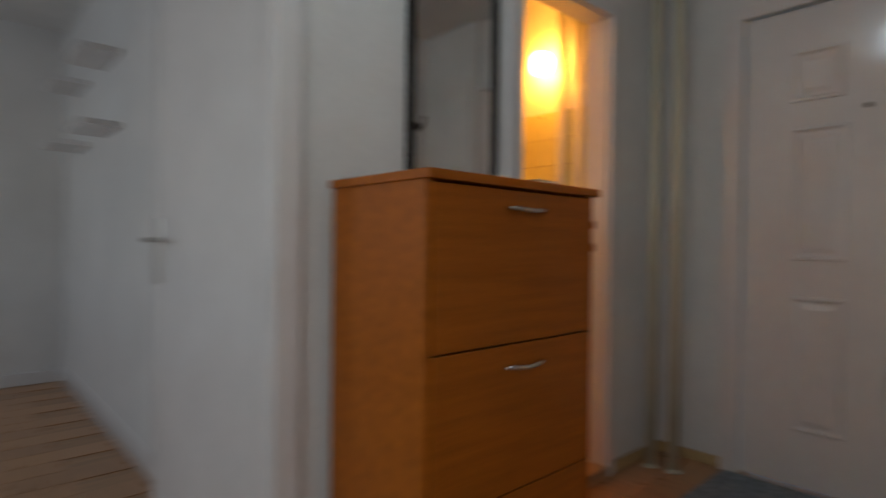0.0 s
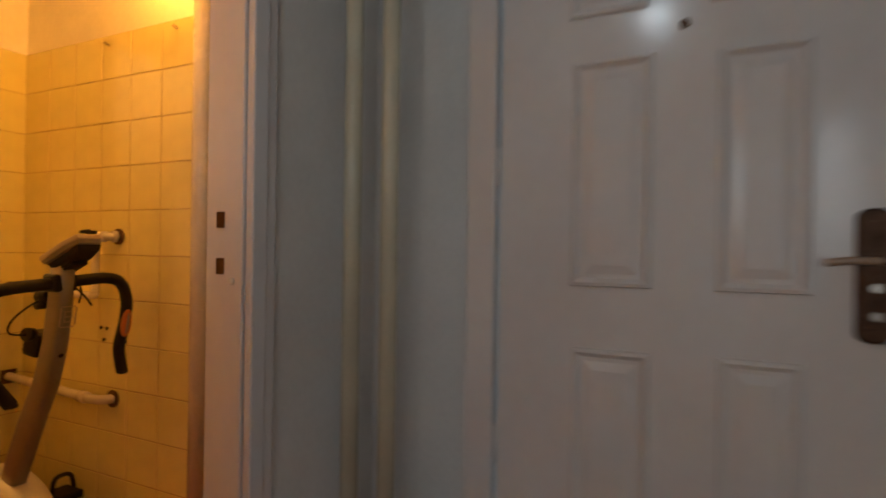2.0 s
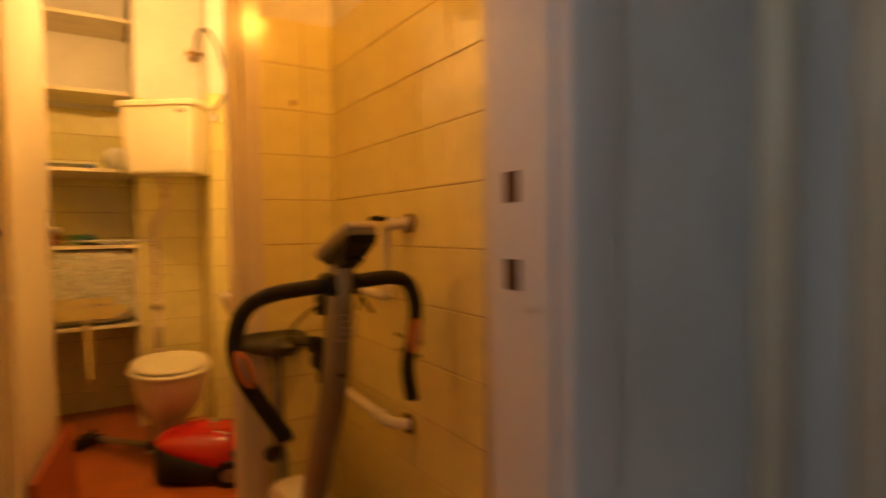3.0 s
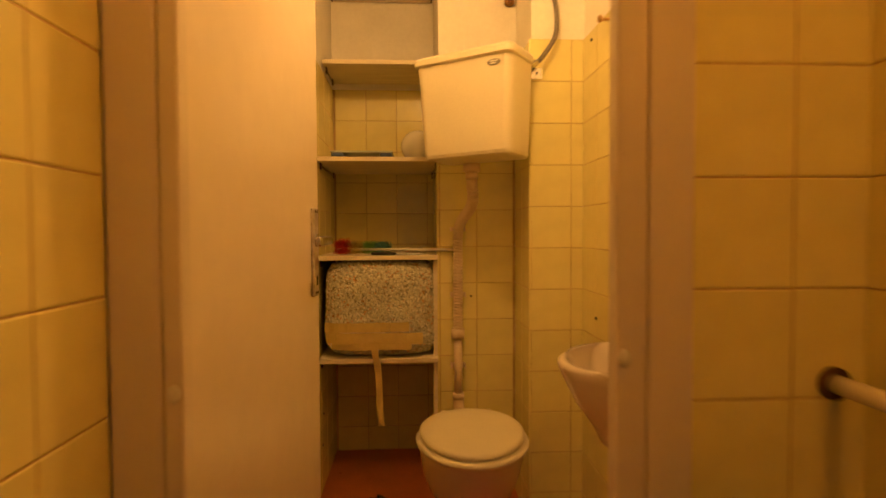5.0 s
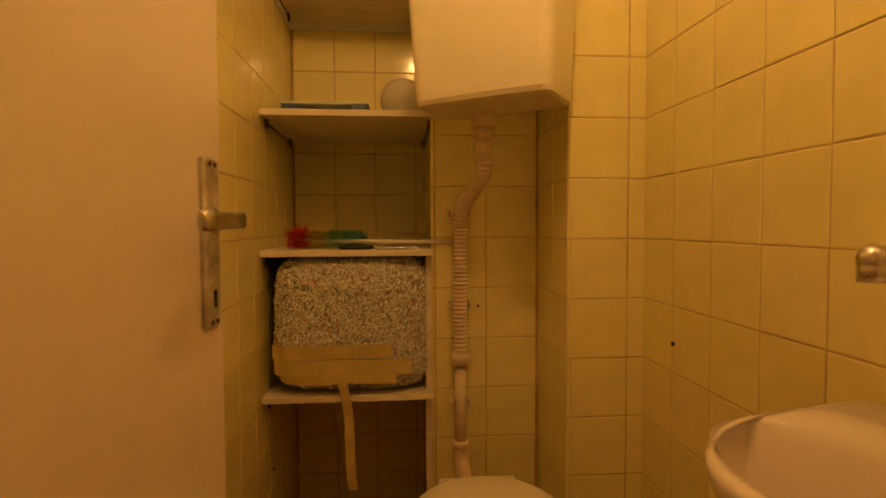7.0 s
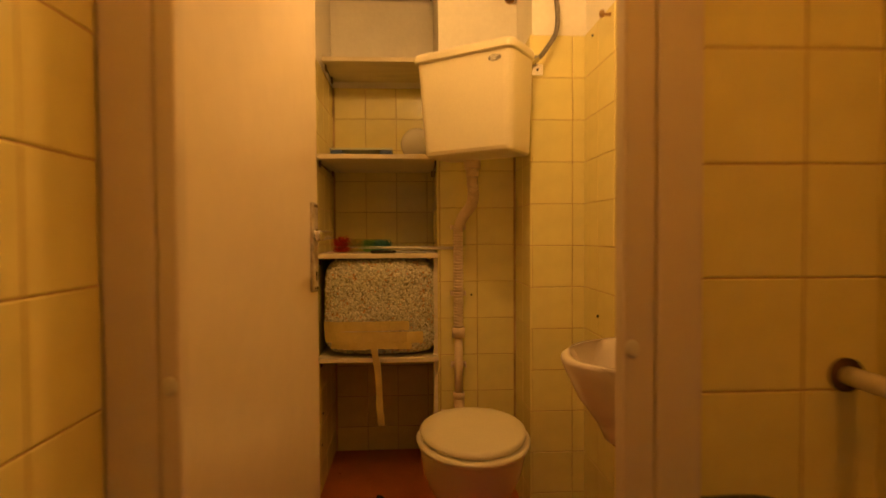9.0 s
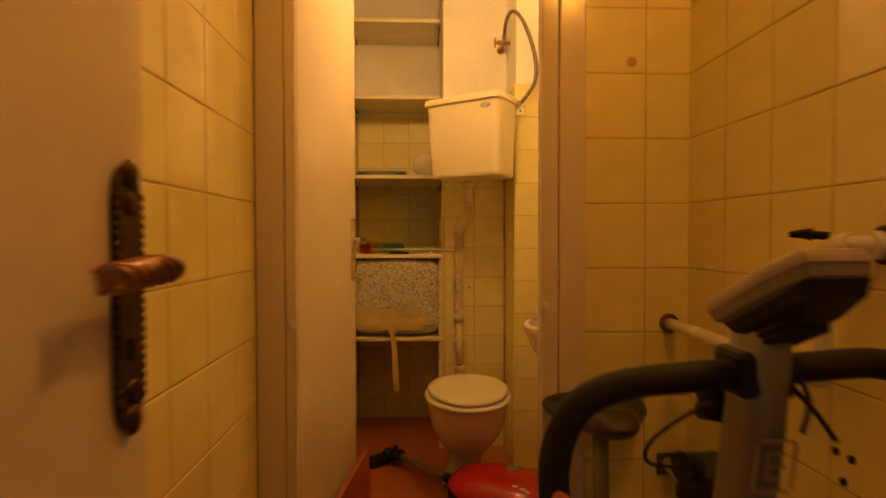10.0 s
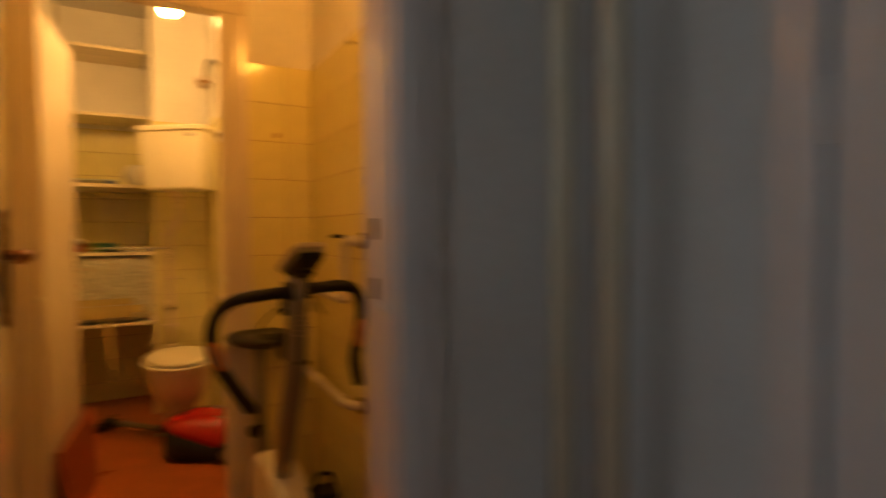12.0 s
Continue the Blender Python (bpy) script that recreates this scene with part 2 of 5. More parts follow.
wall_n = structure("wall_north", B((-4.2, -2.05, -1.36, -1.26, 0, ZC), (-2.05, -1.235, -1.36, -1.26, 2.06, ZC), (-1.235, -0.37, -1.36, -1.26, 0, ZC),
                                   (-0.37, 0.357, -1.36, -1.26, 2.09, ZC), (0.357, 0.95, -1.36, -1.26, 0, ZC)), PLASTER, "white plastered hall wall with two doorways")
structure("wall_east", B((0.85, 0.95, -1.74, -1.36, 0, ZC), (0.85, 0.95, -2.67, -1.74, 2.10, ZC), (0.805, 0.95, -3.2, -2.67, 0, ZC)), PLASTER, "white plastered wall beside the entrance door")
structure("wall_south", B((-4.2, -3.9, -3.3, -3.2, 0, ZC), (-3.9, -2.7, -3.3, -3.2, 0, 0.95), (-3.9, -2.7, -3.3, -3.2, 2.15, ZC), (-2.7, 0.95, -3.3, -3.2, 0, ZC)), PLASTER, "white plastered hall wall with coat hooks")
structure("wall_west", B((-4.3, -4.2, -3.3, 0.0, 0, ZC),
                          (-4.3, -4.2, 0.0, 1.2, 0, 0.95), (-4.3, -4.2, 0.0, 1.2, 2.15, ZC), (-4.3, -4.2, 1.2, 2.3, 0, ZC)), PLASTER, "white plastered end wall with an added, unseen window")
wall_vl = structure("wall_closet_west", B((-0.46, -0.370, -1.26, 0.05, 0, ZC), (-0.46, -0.378, 0.05, 2.12, 0, ZC)), PLASTER_WARM, "cream wall tiled to head height")
wall_vr = structure("wall_closet_east", B((0.608, 0.70, -1.26, 0.05, 0, ZC), (0.626, 0.70, 0.05, 2.12, 0, ZC)), PLASTER_WARM, "cream wall tiled to head height")
wall_vf = structure("wall_closet_middle", B((0.364, 0.608, 0.008, 0.052, 0, ZC), (-0.370, 0.364, 0.008, 0.052, 1.975, ZC)), PLASTER_WARM, "cream partition wall with the toilet doorway")
wall_b = structure("wall_closet_north", B((0.114, 0.432, 1.571, 2.12, 0, ZC)), PLASTER_WARM, "cream back wall tiled to head height")
wall_c = structure("wall_closet_column", B((0.432, 0.626, 1.288, 2.12, 0, ZC)), PLASTER_WARM, "cream boxed column tiled to head height", "column")
wall_k = structure("wall_closet_niche", B((-0.378, 0.114, 2.038, 2.12, 0, ZC)), PLASTER_WARM, "cream back wall of the shelf niche")
structure("wall_room_north", B((-4.2, -0.46, 2.2, 2.3, 0, ZC)), PLASTER, "white plastered wall of the next room")
structure("wall_room_east", B((-1.18, -1.10, -1.26, 2.2, 0, ZC)), PLASTER, "white plastered wall of the next room")
# ---- frames, doors and windows ----
def window(name, m):
    """A two-part casement, 1.2 m square, in the plane y = 0 of the pose m."""
    w = tagged(new(name), "white painted window, added out of view around a fill light", "window", kind="structure")
    part("window_frame", moved(B((-0.6, -0.55, 0, 0.06, 0.95, 2.15), (0.55, 0.6, 0, 0.06, 0.95, 2.15), (-0.55, 0.55, 0, 0.06, 0.95, 1.0), (-0.55, 0.55, 0, 0.06, 2.10, 2.15), (-0.03, 0.03, 0, 0.06, 1.0, 2.10), bevel=0.004), m), PAINT, w)


# windows added out of view to house the two fill lights
window("added_window_1", pose(-3.3, -3.29, 0))
window("added_window_2", pose(-4.29, 0.6, 0, 0, 0, -90))


def trim(name, boxes, material, label):
    return tagged(part(name, B(*boxes, bevel=0.004), material), label, "door frame", kind="structure")


# frame of the closet doorway: lining, stop and hall-side casing
XL, XR, ZT = -0.335, 0.317, 2.05
trim("door_frame_1", ((XL - 0.035, XL, -1.385, -1.315, 0, ZT + 0.04), (XL - 0.035, XL - 0.012, -1.314, -1.255, 0, ZT + 0.04), (XR, XR + 0.04, -1.365, -1.255, 0, ZT + 0.04), (XL, XR, -1.365, -1.255, ZT, ZT + 0.04),
                      (XL - 0.045, XL + 0.034, -1.400, -1.386, 0, ZT + 0.07), (XR + 0.006, XR + 0.05, -1.388, -1.366, 0, ZT + 0.07), (XR + 0.052, XR + 0.085, -1.379, -1.361, 0, ZT + 0.07),
                      (XL + 0.035, XR + 0.005, -1.388, -1.366, ZT + 0.005, ZT + 0.07)), PAINT, "white gloss painted frame of the closet doorway")
sill = tagged(part("threshold", B((XL, XR, -1.40, -1.25, 0, ZF + 0.012), bevel=0.004), PARQUET), "brown wooden doorway threshold", "threshold", kind="structure")
for z in (1.132, 1.03):
    tagged(part("strike_plate", B((0.3155, 0.3165, -1.312, -1.288, z - 0.018, z + 0.018)), BRONZE), "dark slot of a lock in the frame", "strike plate", "strike plates")
for x, y, z, d in ((XR - 0.002, -1.335, 0.998, -1), (XL + 0.002, -1.335, 1.006, 1)):
    bm = ball((x, y, z), 0.009, (0.5, 1, 1) if d else (1, 0.5, 1.4), 16)
    tagged(part("door_buffer", bm, IVORY, smooth=True), "small white plastic door buffer", "buffer", "door buffers")
# frame of the toilet doorway
trim("door_frame_2", ((-0.362, -0.30, -0.012, 0.060, ZF, 1.93), (0.303, 0.362, -0.012, 0.060, ZF, 1.93), (-0.362, 0.362, -0.012, 0.060, 1.931, 1.985),
                      (-0.299, -0.274, -0.010, 0.022, ZF, 1.929), (0.262, 0.302, -0.010, 0.022, ZF, 1.929)), PAINT_DOOR, "cream gloss painted frame of the toilet doorway")
for x, z in ((-0.286, 0.92), (0.272, 0.955)):
    tagged(part("door_buffer", ball((x, -0.011, z), 0.009, (1, 0.5, 1.3), 16), IVORY, smooth=True), "small white plastic door buffer", "buffer", "door buffers")
for z in (1.135, 1.044):
    tagged(part("strike_plate", B((0.3015, 0.3025, 0.026, 0.046, z - 0.022, z + 0.022), bevel=0.0003), BRONZE), "dark slot of a lock in the toilet door frame", "strike plate", "strike plates")
# casing of the entrance door
trim("door_frame_3", ((0.822, 0.849, -1.752, -1.672, 0, 2.13), (0.822, 0.849, -2.668, -1.752, 2.075, 2.13), (0.836, 0.875, -2.70, -2.657, 0, 2.13), (0.792, 0.804, -2.725, -2.703, 0, 2.16)), PAINT, "white painted casing of the entrance door")


def panel(bm, y0, y1, z0, z1, x):
    """A raised field with a moulded rim on the face of a door that looks along -x."""
    def ring(i, d):
        return [(x + d, y0 + i, z0 + i), (x + d, y1 - i, z0 + i), (x + d, y1 - i, z1 - i), (x + d, y0 + i, z1 - i)]
    rr = [ring(0, 0.001), ring(0.003, -0.008), ring(0.011, -0.010), ring(0.022, 0.0005), ring(0.032, 0.0005), ring(0.054, -0.007)]
    R = [[bm.verts.new(p) for p in r] for r in rr]
    for a, b in zip(R, R[1:]):
        for k in range(4):
            bm.faces.new((a[k], a[(k + 1) % 4], b[(k + 1) % 4], b[k]))
    bm.faces.new(R[-1])


entrance = tagged(new("door_1"), "white gloss panelled steel entrance door, shut", "door", kind="structure")
leaf = part("leaf", B((0.852, 0.90, -2.656, -1.756, 0.012, 2.068), bevel=0.003), PAINT, entrance)
for y0, y1, z0, z1 in ((-2.13, -1.94, 1.665, 1.885), (-2.46, -2.27, 1.655, 1.875), (-2.145, -1.95, 0.985, 1.555), (-2.47, -2.285, 0.985, 1.545), (-2.145, -1.955, 0.25, 0.83), (-2.46, -2.29, 0.25, 0.835)):
    bm = bmesh.new()
    panel(bm, y0, y1, z0, z1, 0.851)
    bmesh.ops.recalc_face_normals(bm, faces=bm.faces)
    part("door_panel", bm, PAINT, entrance)
part("peephole", join(rod((0.852, -2.212, 1.613), (0.843, -2.212, 1.613), 0.011), rod((0.8435, -2.212, 1.613), (0.8415, -2.212, 1.613), 0.007)), BRONZE, entrance, "dark metal peephole", True)


def plate(y, z0, z1, w, x, d=0.008, tip=0.02):
    """A long lock plate with rounded ends, flat against a door that looks along -x."""
    half, pts = w / 2, []
    for k in range(9):
        a = math.pi * k / 8
        pts.append((y + half * math.cos(a), z1 - tip + tip * math.sin(a)))
    for k in range(9):
        a = math.pi + math.pi * k / 8
        pts.append((y + half * math.cos(a), z0 + tip + tip * math.sin(a)))
    return loft([[(x, p, q) for p, q in pts], [(x - d * 0.7, p, q) for p, q in pts], [(x - d, y + (p - y) * 0.82, (z0 + z1) / 2 + (q - (z0 + z1) / 2) * 0.96) for p, q in pts]])


lp = part("lock_plate", plate(-2.580, 0.890, 1.172, 0.066, 0.851, 0.010), BRONZE, entrance, "dark bronze lock plate")
part("lock_plate_field", B((0.839, 0.842, -2.592, -2.568, 0.92, 1.145), bevel=0.001), BRONZE, entrance)
part("lever", tube(((0.842, -2.582, 1.062), (0.812, -2.582, 1.062), (0.802, -2.575, 1.062), (0.80, -2.53, 1.062), (0.802, -2.49, 1.057)), 0.0085), LEVER_WOOD, entrance, "brown and steel door lever", True)
for z in (1.006, 0.947):
    part("keyhole", rod((0.8395, -2.583, z), (0.836, -2.583, z), 0.010), CHROME, entrance, "steel lock cylinder", True)
for z in (1.30, 0.55, 1.95):
    part("hinge", rod((0.848, -1.752, z - 0.05), (0.848, -1.752, z + 0.05), 0.007), PAINT, entrance, smooth=True)


def leaf_door(name, length, height, thick, material, label):
    """A plain leaf standing on its hinge edge at the origin and reaching along +y; its room face looks along +x."""
    d = thing(name, label, "door")
    part("leaf", B((-thick, 0, 0.003, length, 0.012, height), bevel=0.003), material, d)
    for z in (0.25, height - 0.25):
        part("hinge", rod((0.004, 0.0, z - 0.04), (0.004, 0.0, z + 0.04), 0.006), CHROME, d, smooth=True)
    return d


# closet door, open against the tiled wall, with an ornate plate
vd = leaf_door("closet_door", 0.572, 1.99, 0.034, PAINT_DOOR, "cream gloss painted closet door, standing open")
pl = moved(plate(0, -0.125, 0.125, 0.040, 0, 0.006, 0.03), Matrix.Diagonal((-1, 1, 1, 1)))
for zz, rr in ((0.116, 0.013), (-0.116, 0.013), (0.088, 0.010), (-0.088, 0.010)):
    pl = join(pl, ball((0.006, 0, zz), rr, (0.35, 1.05, 1.1), 14))
for k in range(22):
    for side in (-1, 1):
        pl = join(pl, ball((0.004, 0.0185 * side, -0.095 + 0.19 * k / 21), 0.0042, (0.8, 0.9, 1.1), 8))
bmesh.ops.recalc_face_normals(pl, faces=pl.faces)
part("handle_plate", moved(pl, Matrix.Translation((0.001, 0.538, 1.012)) @ Matrix.Diagonal((1, 1, 0.97, 1))), BRONZE, vd, "ornate dark bronze handle plate", True)
lever = tube(((0, 0.538, 1.04), (0.038, 0.538, 1.04), (0.048, 0.533, 1.04), (0.05, 0.50, 1.042), (0.05, 0.44, 1.035)), 0.010, radii=lambda u: 0.0085 + 0.0035 * math.sin(u * 9) ** 2)
part("lever", lever, LEVER_BRONZE, vd, "rubbed bronze lever", True)
for k in range(4):
    twist = [(0.05 + 0.0105 * math.cos(u * 9 + k * math.pi / 2), 0.525 - 0.085 * u, 1.040 - 0.004 * u + 0.0105 * math.sin(u * 9 + k * math.pi / 2)) for u in (i / 20 for i in range(21))]
    part("lever_twist", tube(twist, 0.0032, 6, 1), LEVER_BRONZE, vd, "twisted rib of the lever", True)
part("keyhole", B((0.006, 0.009, 0.535, 0.541, 0.955, 0.975)), BLACK, vd)
vd.matrix_world = pose(-0.322, -1.252, ZF, 0, 0, -5.0)

# toilet door, open into the toilet
wd = leaf_door("toilet_door", 0.631, 1.86, 0.036, PAINT_DOOR, "cream gloss painted toilet door, standing open")
plate_bm = loft([[(x, 0.590 + sy * w, 1.024 + sz * h) for sy, sz in ((-1, -0.97), (-0.6, -1), (0.6, -1), (1, -0.97), (1, 0.97), (0.6, 1), (-0.6, 1), (-1, 0.97))] for x, w, h in ((0.0005, 0.0205, 0.106), (0.0045, 0.0205, 0.106), (0.0075, 0.0165, 0.102))])
wp = part("handle_plate", plate_bm, WORN_STEEL, wd, "worn steel handle plate with paint spots")
part("lever", join(rod((0.006, 0.590, 1.052), (0.036, 0.590, 1.052), 0.0105), rod((0.006, 0.590, 1.052), (0.011, 0.590, 1.052), 0.0155), loft([[(x + sx * a, y, 1.052 + dz + sz * b) for sx, sz in ((-0.6, -1), (0.6, -1), (1, -0.6), (1, 0.6), (0.6, 1), (-0.6, 1), (-1, 0.6), (-1, -0.6))] for x, y, a, b, dz in ((0.036, 0.602, 0.004, 0.006, 0), (0.038, 0.598, 0.008, 0.010, 0), (0.042, 0.563, 0.007, 0.009, 0), (0.045, 0.503, 0.006, 0.0105, -0.001), (0.045, 0.483, 0.006, 0.011, -0.001), (0.045, 0.479, 0.003, 0.008, -0.001))])), CHROME, wd, "flat worn steel lever handle", True)
part("keyhole", join(rod((0.0070, 0.592, 0.962), (0.0086, 0.592, 0.962), 0.005), B((0.0070, 0.0086, 0.589, 0.595, 0.945, 0.962))), BLACK, wd)
for z in (0.927, 1.121):
    for y in (0.583, 0.597):
        part("screw", rod((0.006, y, z), (0.0088, y, z), 0.0032, 10), BRONZE, wd, smooth=True)
part("far_lever", tube(((-0.036, 0.596, 1.052), (-0.07, 0.596, 1.052), (-0.075, 0.563, 1.051), (-0.075, 0.503, 1.047)), 0.009), CHROME, wd, smooth=True)
wd.matrix_world = pose(-0.3037, 0.0655, ZF, 0, 0, -7.0)

# room door, open into the next room
rd = leaf_door("room_door", 0.80, 2.0, 0.036, PAINT, "white gloss painted room door, standing open")
part("handle_plate", B((-0.041, -0.037, 0.72, 0.76, 0.88, 1.12), bevel=0.002), CHROME, rd, "steel handle plate")
part("lever", tube(((-0.04, 0.74, 1.04), (-0.08, 0.74, 1.04), (-0.09, 0.72, 1.04), (-0.09, 0.62, 1.04)), 0.009), CHROME, rd, "steel lever handle", True)
rd.matrix_world = pose(-1.20, -1.255, 0, 0, 0, 4.0)
trim("door_frame_4", ((-1.265, -1.235, -1.365, -1.255, 0, 2.06), (-2.05, -2.02, -1.365, -1.255, 0, 2.06), (-2.02, -1.265, -1.365, -1.255, 2.03, 2.06), (-1.258, -1.185, -1.385, -1.366, 0, 2.09), (-2.10, -2.03, -1.385, -1.366, 0, 2.09), (-2.029, -1.259, -1.385, -1.366, 2.035, 2.09)), PAINT, "white painted frame of the room doorway")
trim("baseboard_1", ((-4.2, -1.185, 2.182, 2.199, 0, 0.09), (-1.2, -1.181, -0.3, 2.181, 0, 0.09)), PAINT, "white painted baseboard")
trim("baseboard_2", ((0.41, 0.849, -1.376, -1.361, 0, 0.05), (0.834, 0.849, -1.671, -1.377, 0, 0.05)), PINE, "narrow brown wooden baseboard")
trim("baseboard_3", ((0.789, 0.804, -3.199, -2.726, 0, 0.05),), PINE, "narrow brown wooden baseboard")

# ---- hall ----
cab = thing("shoe_cabinet", "tall cherry-coloured shoe cabinet with three tilting fronts", "cabinet")
CX0, CX1, CY0, CY1, CZ = -1.098, -0.443, -1.787, -1.395, 1.205
part("side_panel", B((CX0, CX0 + 0.018, CY0 + 0.004, CY1, 0, CZ - 0.022), bevel=0.001), CHERRY, cab)
part("side_panel", B((CX1 - 0.018, CX1, CY0 + 0.004, CY1, 0, CZ - 0.022), bevel=0.001), CHERRY, cab)
part("top", B((CX0 - 0.010, CX1 + 0.012, CY0 - 0.016, CY1, CZ - 0.022, CZ), bevel=0.002), CHERRY, cab)
part("back_panel", B((CX0 + 0.018, CX1 - 0.018, CY1 - 0.006, CY1, 0, CZ - 0.022)), GAP_SHADE, cab)
# filler block, no real part: its black paints the shade between the fronts
part("gap_shade_filler", B((CX0 + 0.019, CX1 - 0.019, CY0 + 0.03, CY1 - 0.01, 0.03, CZ - 0.03)), GAP_SHADE, cab)
part("plinth", B((CX0 + 0.019, CX1 - 0.019, CY0 + 0.012, CY0 + 0.028, 0, 0.05)), CHERRY, cab)
for z0, z1, zh in ((0.789, 1.176, 1.13), (0.410, 0.784, 0.730), (0.058, 0.405, 0.34)):
    fr = part("front", B((CX0 + 0.020, CX1 - 0.020, CY0 - 0.004, CY0 + 0.014, z0, z1), bevel=0.0015), CHERRY, cab)
    part("handle", tube(((-0.832, CY0 - 0.004, zh), (-0.825, CY0 - 0.018, zh), (-0.768, CY0 - 0.027, zh - 0.004), (-0.708, CY0 - 0.018, zh), (-0.70, CY0 - 0.004, zh)), 0.005, radii=lambda u: 0.0042 + 0.003 * math.sin(u * math.pi)), CHROME, fr, "curved brushed metal handle", True)

mir = thing("wall_mirror", "tall wall mirror in a dark scalloped frame", "mirror")
part("glass", B((-0.80, -0.445, -1.372, -1.368, 1.02, 2.12)), mirror_glass(), mir, "plain mirror glass")
for x in (-0.812, -0.432):
    bm = B((x - 0.012, x + 0.012, -1.382, -1.361, 1.0, 2.14), bevel=0.003)
    for k in range(56):
        s = 1 if x > -0.6 else -1
        bm = join(bm, ball((x + 0.011 * s, -1.372, 1.01 + k * 0.02), 0.008, (1, 1, 1.2), 8))
    part("frame_side", bm, BLACK, mir, "dark scalloped frame strip")
part("frame_side", B((-0.80, -0.444, -1.382, -1.361, 2.12, 2.14), bevel=0.003), BLACK, mir)
part("frame_side", B((-0.80, -0.444, -1.382, -1.361, 1.0, 1.02), bevel=0.003), BLACK, mir)

tray = thing("plastic_dish", "pale shallow plastic dish on the shoe cabinet", "dish")
part("dish", loft([egg(-0.545, CZ + 0.001, 0.07, -1.70, -1.62, 20), egg(-0.545, CZ + 0.016, 0.12, -1.73, -1.60, 20), egg(-0.545, CZ + 0.020, 0.10, -1.72, -1.61, 20), egg(-0.545, CZ + 0.012, 0.05, -1.69, -1.63, 20)]), IVORY, tray, smooth=True)
part("lid_edge", B((-0.60, -0.51, -1.70, -1.63, CZ + 0.021, CZ + 0.026), bevel=0.002), CHROME, tray)

for i, (x, y) in enumerate(((0.605, -1.447), (0.625, -1.545))):
    p = thing("heating_pipe", "cream gloss painted heating pipe from floor to ceiling", "pipe", "heating pipes in the hall corner")
    part("pipe", rod((x, y, 0.001), (x, y, ZC - 0.001), 0.0225, 24), CREAM_PIPE, p, smooth=True)
    part("floor_collar", loft([[(x + r * math.cos(a), y + r * math.sin(a), z) for a in (2 * math.pi * k / 24 for k in range(24))] for r, z in ((0.036, 0.001), (0.036, 0.006), (0.028, 0.014), (0.024, 0.015))]), CREAM_PIPE, p, smooth=True)

dm = thing("doormat", "blue-grey ribbed doormat lying before the entrance door", "mat")
part("pad", B((0.30, 0.80, -2.55, -1.70, 0.004, 0.014), bevel=0.003), MAT_BLUE, dm)
ribs = bmesh.new()
for k in range(34):
    box(ribs, 0.315 + k * 0.0142, 0.322 + k * 0.0142, -2.535, -1.715, 0.0142, 0.0175)
part("ribs", ribs, MAT_BLUE, dm)

sw = thing("light_switch", "white square light switch above the intercom", "switch")
part("plate", B((0.796, 0.8045, -2.881, -2.811, 1.510, 1.580), bevel=0.002), IVORY, sw)
part("rocker", moved(B((-0.003, 0.003, -0.026, 0.026, -0.026, 0.026), bevel=0.002), pose(0.7945, -2.846, 1.547, 0, 4, 0)), IVORY, sw)
ph = thing("intercom", "ivory intercom with its handset hung up", "intercom")
part("base", B((0.782, 0.8045, -2.892, -2.822, 1.245, 1.472), bevel=0.005), IVORY, ph)
part("handset", loft([[(0.781 - d, y, z) for y, z in ((-2.868 + i, z0), (-2.822 - i, z0), (-2.822 - i, z1), (-2.868 + i, z1))] for d, i, z0, z1 in ((0.0, 0.0, 1.252, 1.468), (0.022, 0.001, 1.254, 1.467), (0.028, 0.006, 1.262, 1.458))]), IVORY, ph)
coil = [(0.772 + 0.006 * math.cos(k * 0.9), -2.840 + 0.010 * math.sin(k * 0.9) - 0.006 * k / 90, 1.245 - 0.118 * k / 90) for k in range(90)]
part("coiled_cord", tube(coil, 0.0022, 6, 1), IVORY, ph, "yellowed coiled cord", True)
part("wire", tube(((0.79, -2.835, 1.192), (0.79, -2.80, 1.186), (0.79, -2.75, 1.188), (0.79, -2.715, 1.196), (0.787, -2.703, 1.205), (0.787, -2.712, 1.20), (0.787, -2.706, 1.188)), 0.0022, 6), BRISTLE, ph, "thin brown wire", True)

rack = thing("coat_rack", "wooden coat rail with dark iron hooks", "coat rack")
part("rail", B((0.02, 0.56, -3.199, -3.182, 1.76, 1.83), bevel=0.004), PINE, rack)
for k in range(4):
    x = 0.09 + k * 0.13
    part("hook", join(tube(((x, -3.182, 1.80), (x, -3.15, 1.79), (x, -3.11, 1.83), (x + 0.004, -3.10, 1.88)), 0.007), ball((x + 0.004, -3.10, 1.885), 0.011), tube(((x, -3.182, 1.785), (x, -3.16, 1.765), (x, -3.135, 1.775)), 0.006), ball((x, -3.182, 1.79), 0.018, (1, 0.4, 1.3))), BRONZE, rack, "dark iron double hook", True)
hook2 = thing("coat_hook", "dark iron coat hook on the end wall", "hook")
part("hook", join(tube(((0.73, -3.199, 1.90), (0.73, -3.16, 1.885), (0.73, -3.13, 1.91), (0.73, -3.12, 1.95)), 0.008), ball((0.73, -3.12, 1.955), 0.012), ball((0.73, -3.197, 1.90), 0.025, (1, 0.3, 1.4))), BRONZE, hook2, smooth=True)

cl = thing("ceiling_lamp", "white ceiling lamp with an opal shade", "lamp")
part("base", rod((-1.21, -1.97, 2.549), (-1.21, -1.97, 2.51), 0.05), IVORY, cl, smooth=True)
part("shade", ball((-1.21, -1.97, 2.455), 0.06), glow("cool_lamp_glass", (0.74, 0.90, 1.0), HALL_GLOW), cl, "glowing opal glass shade", True)

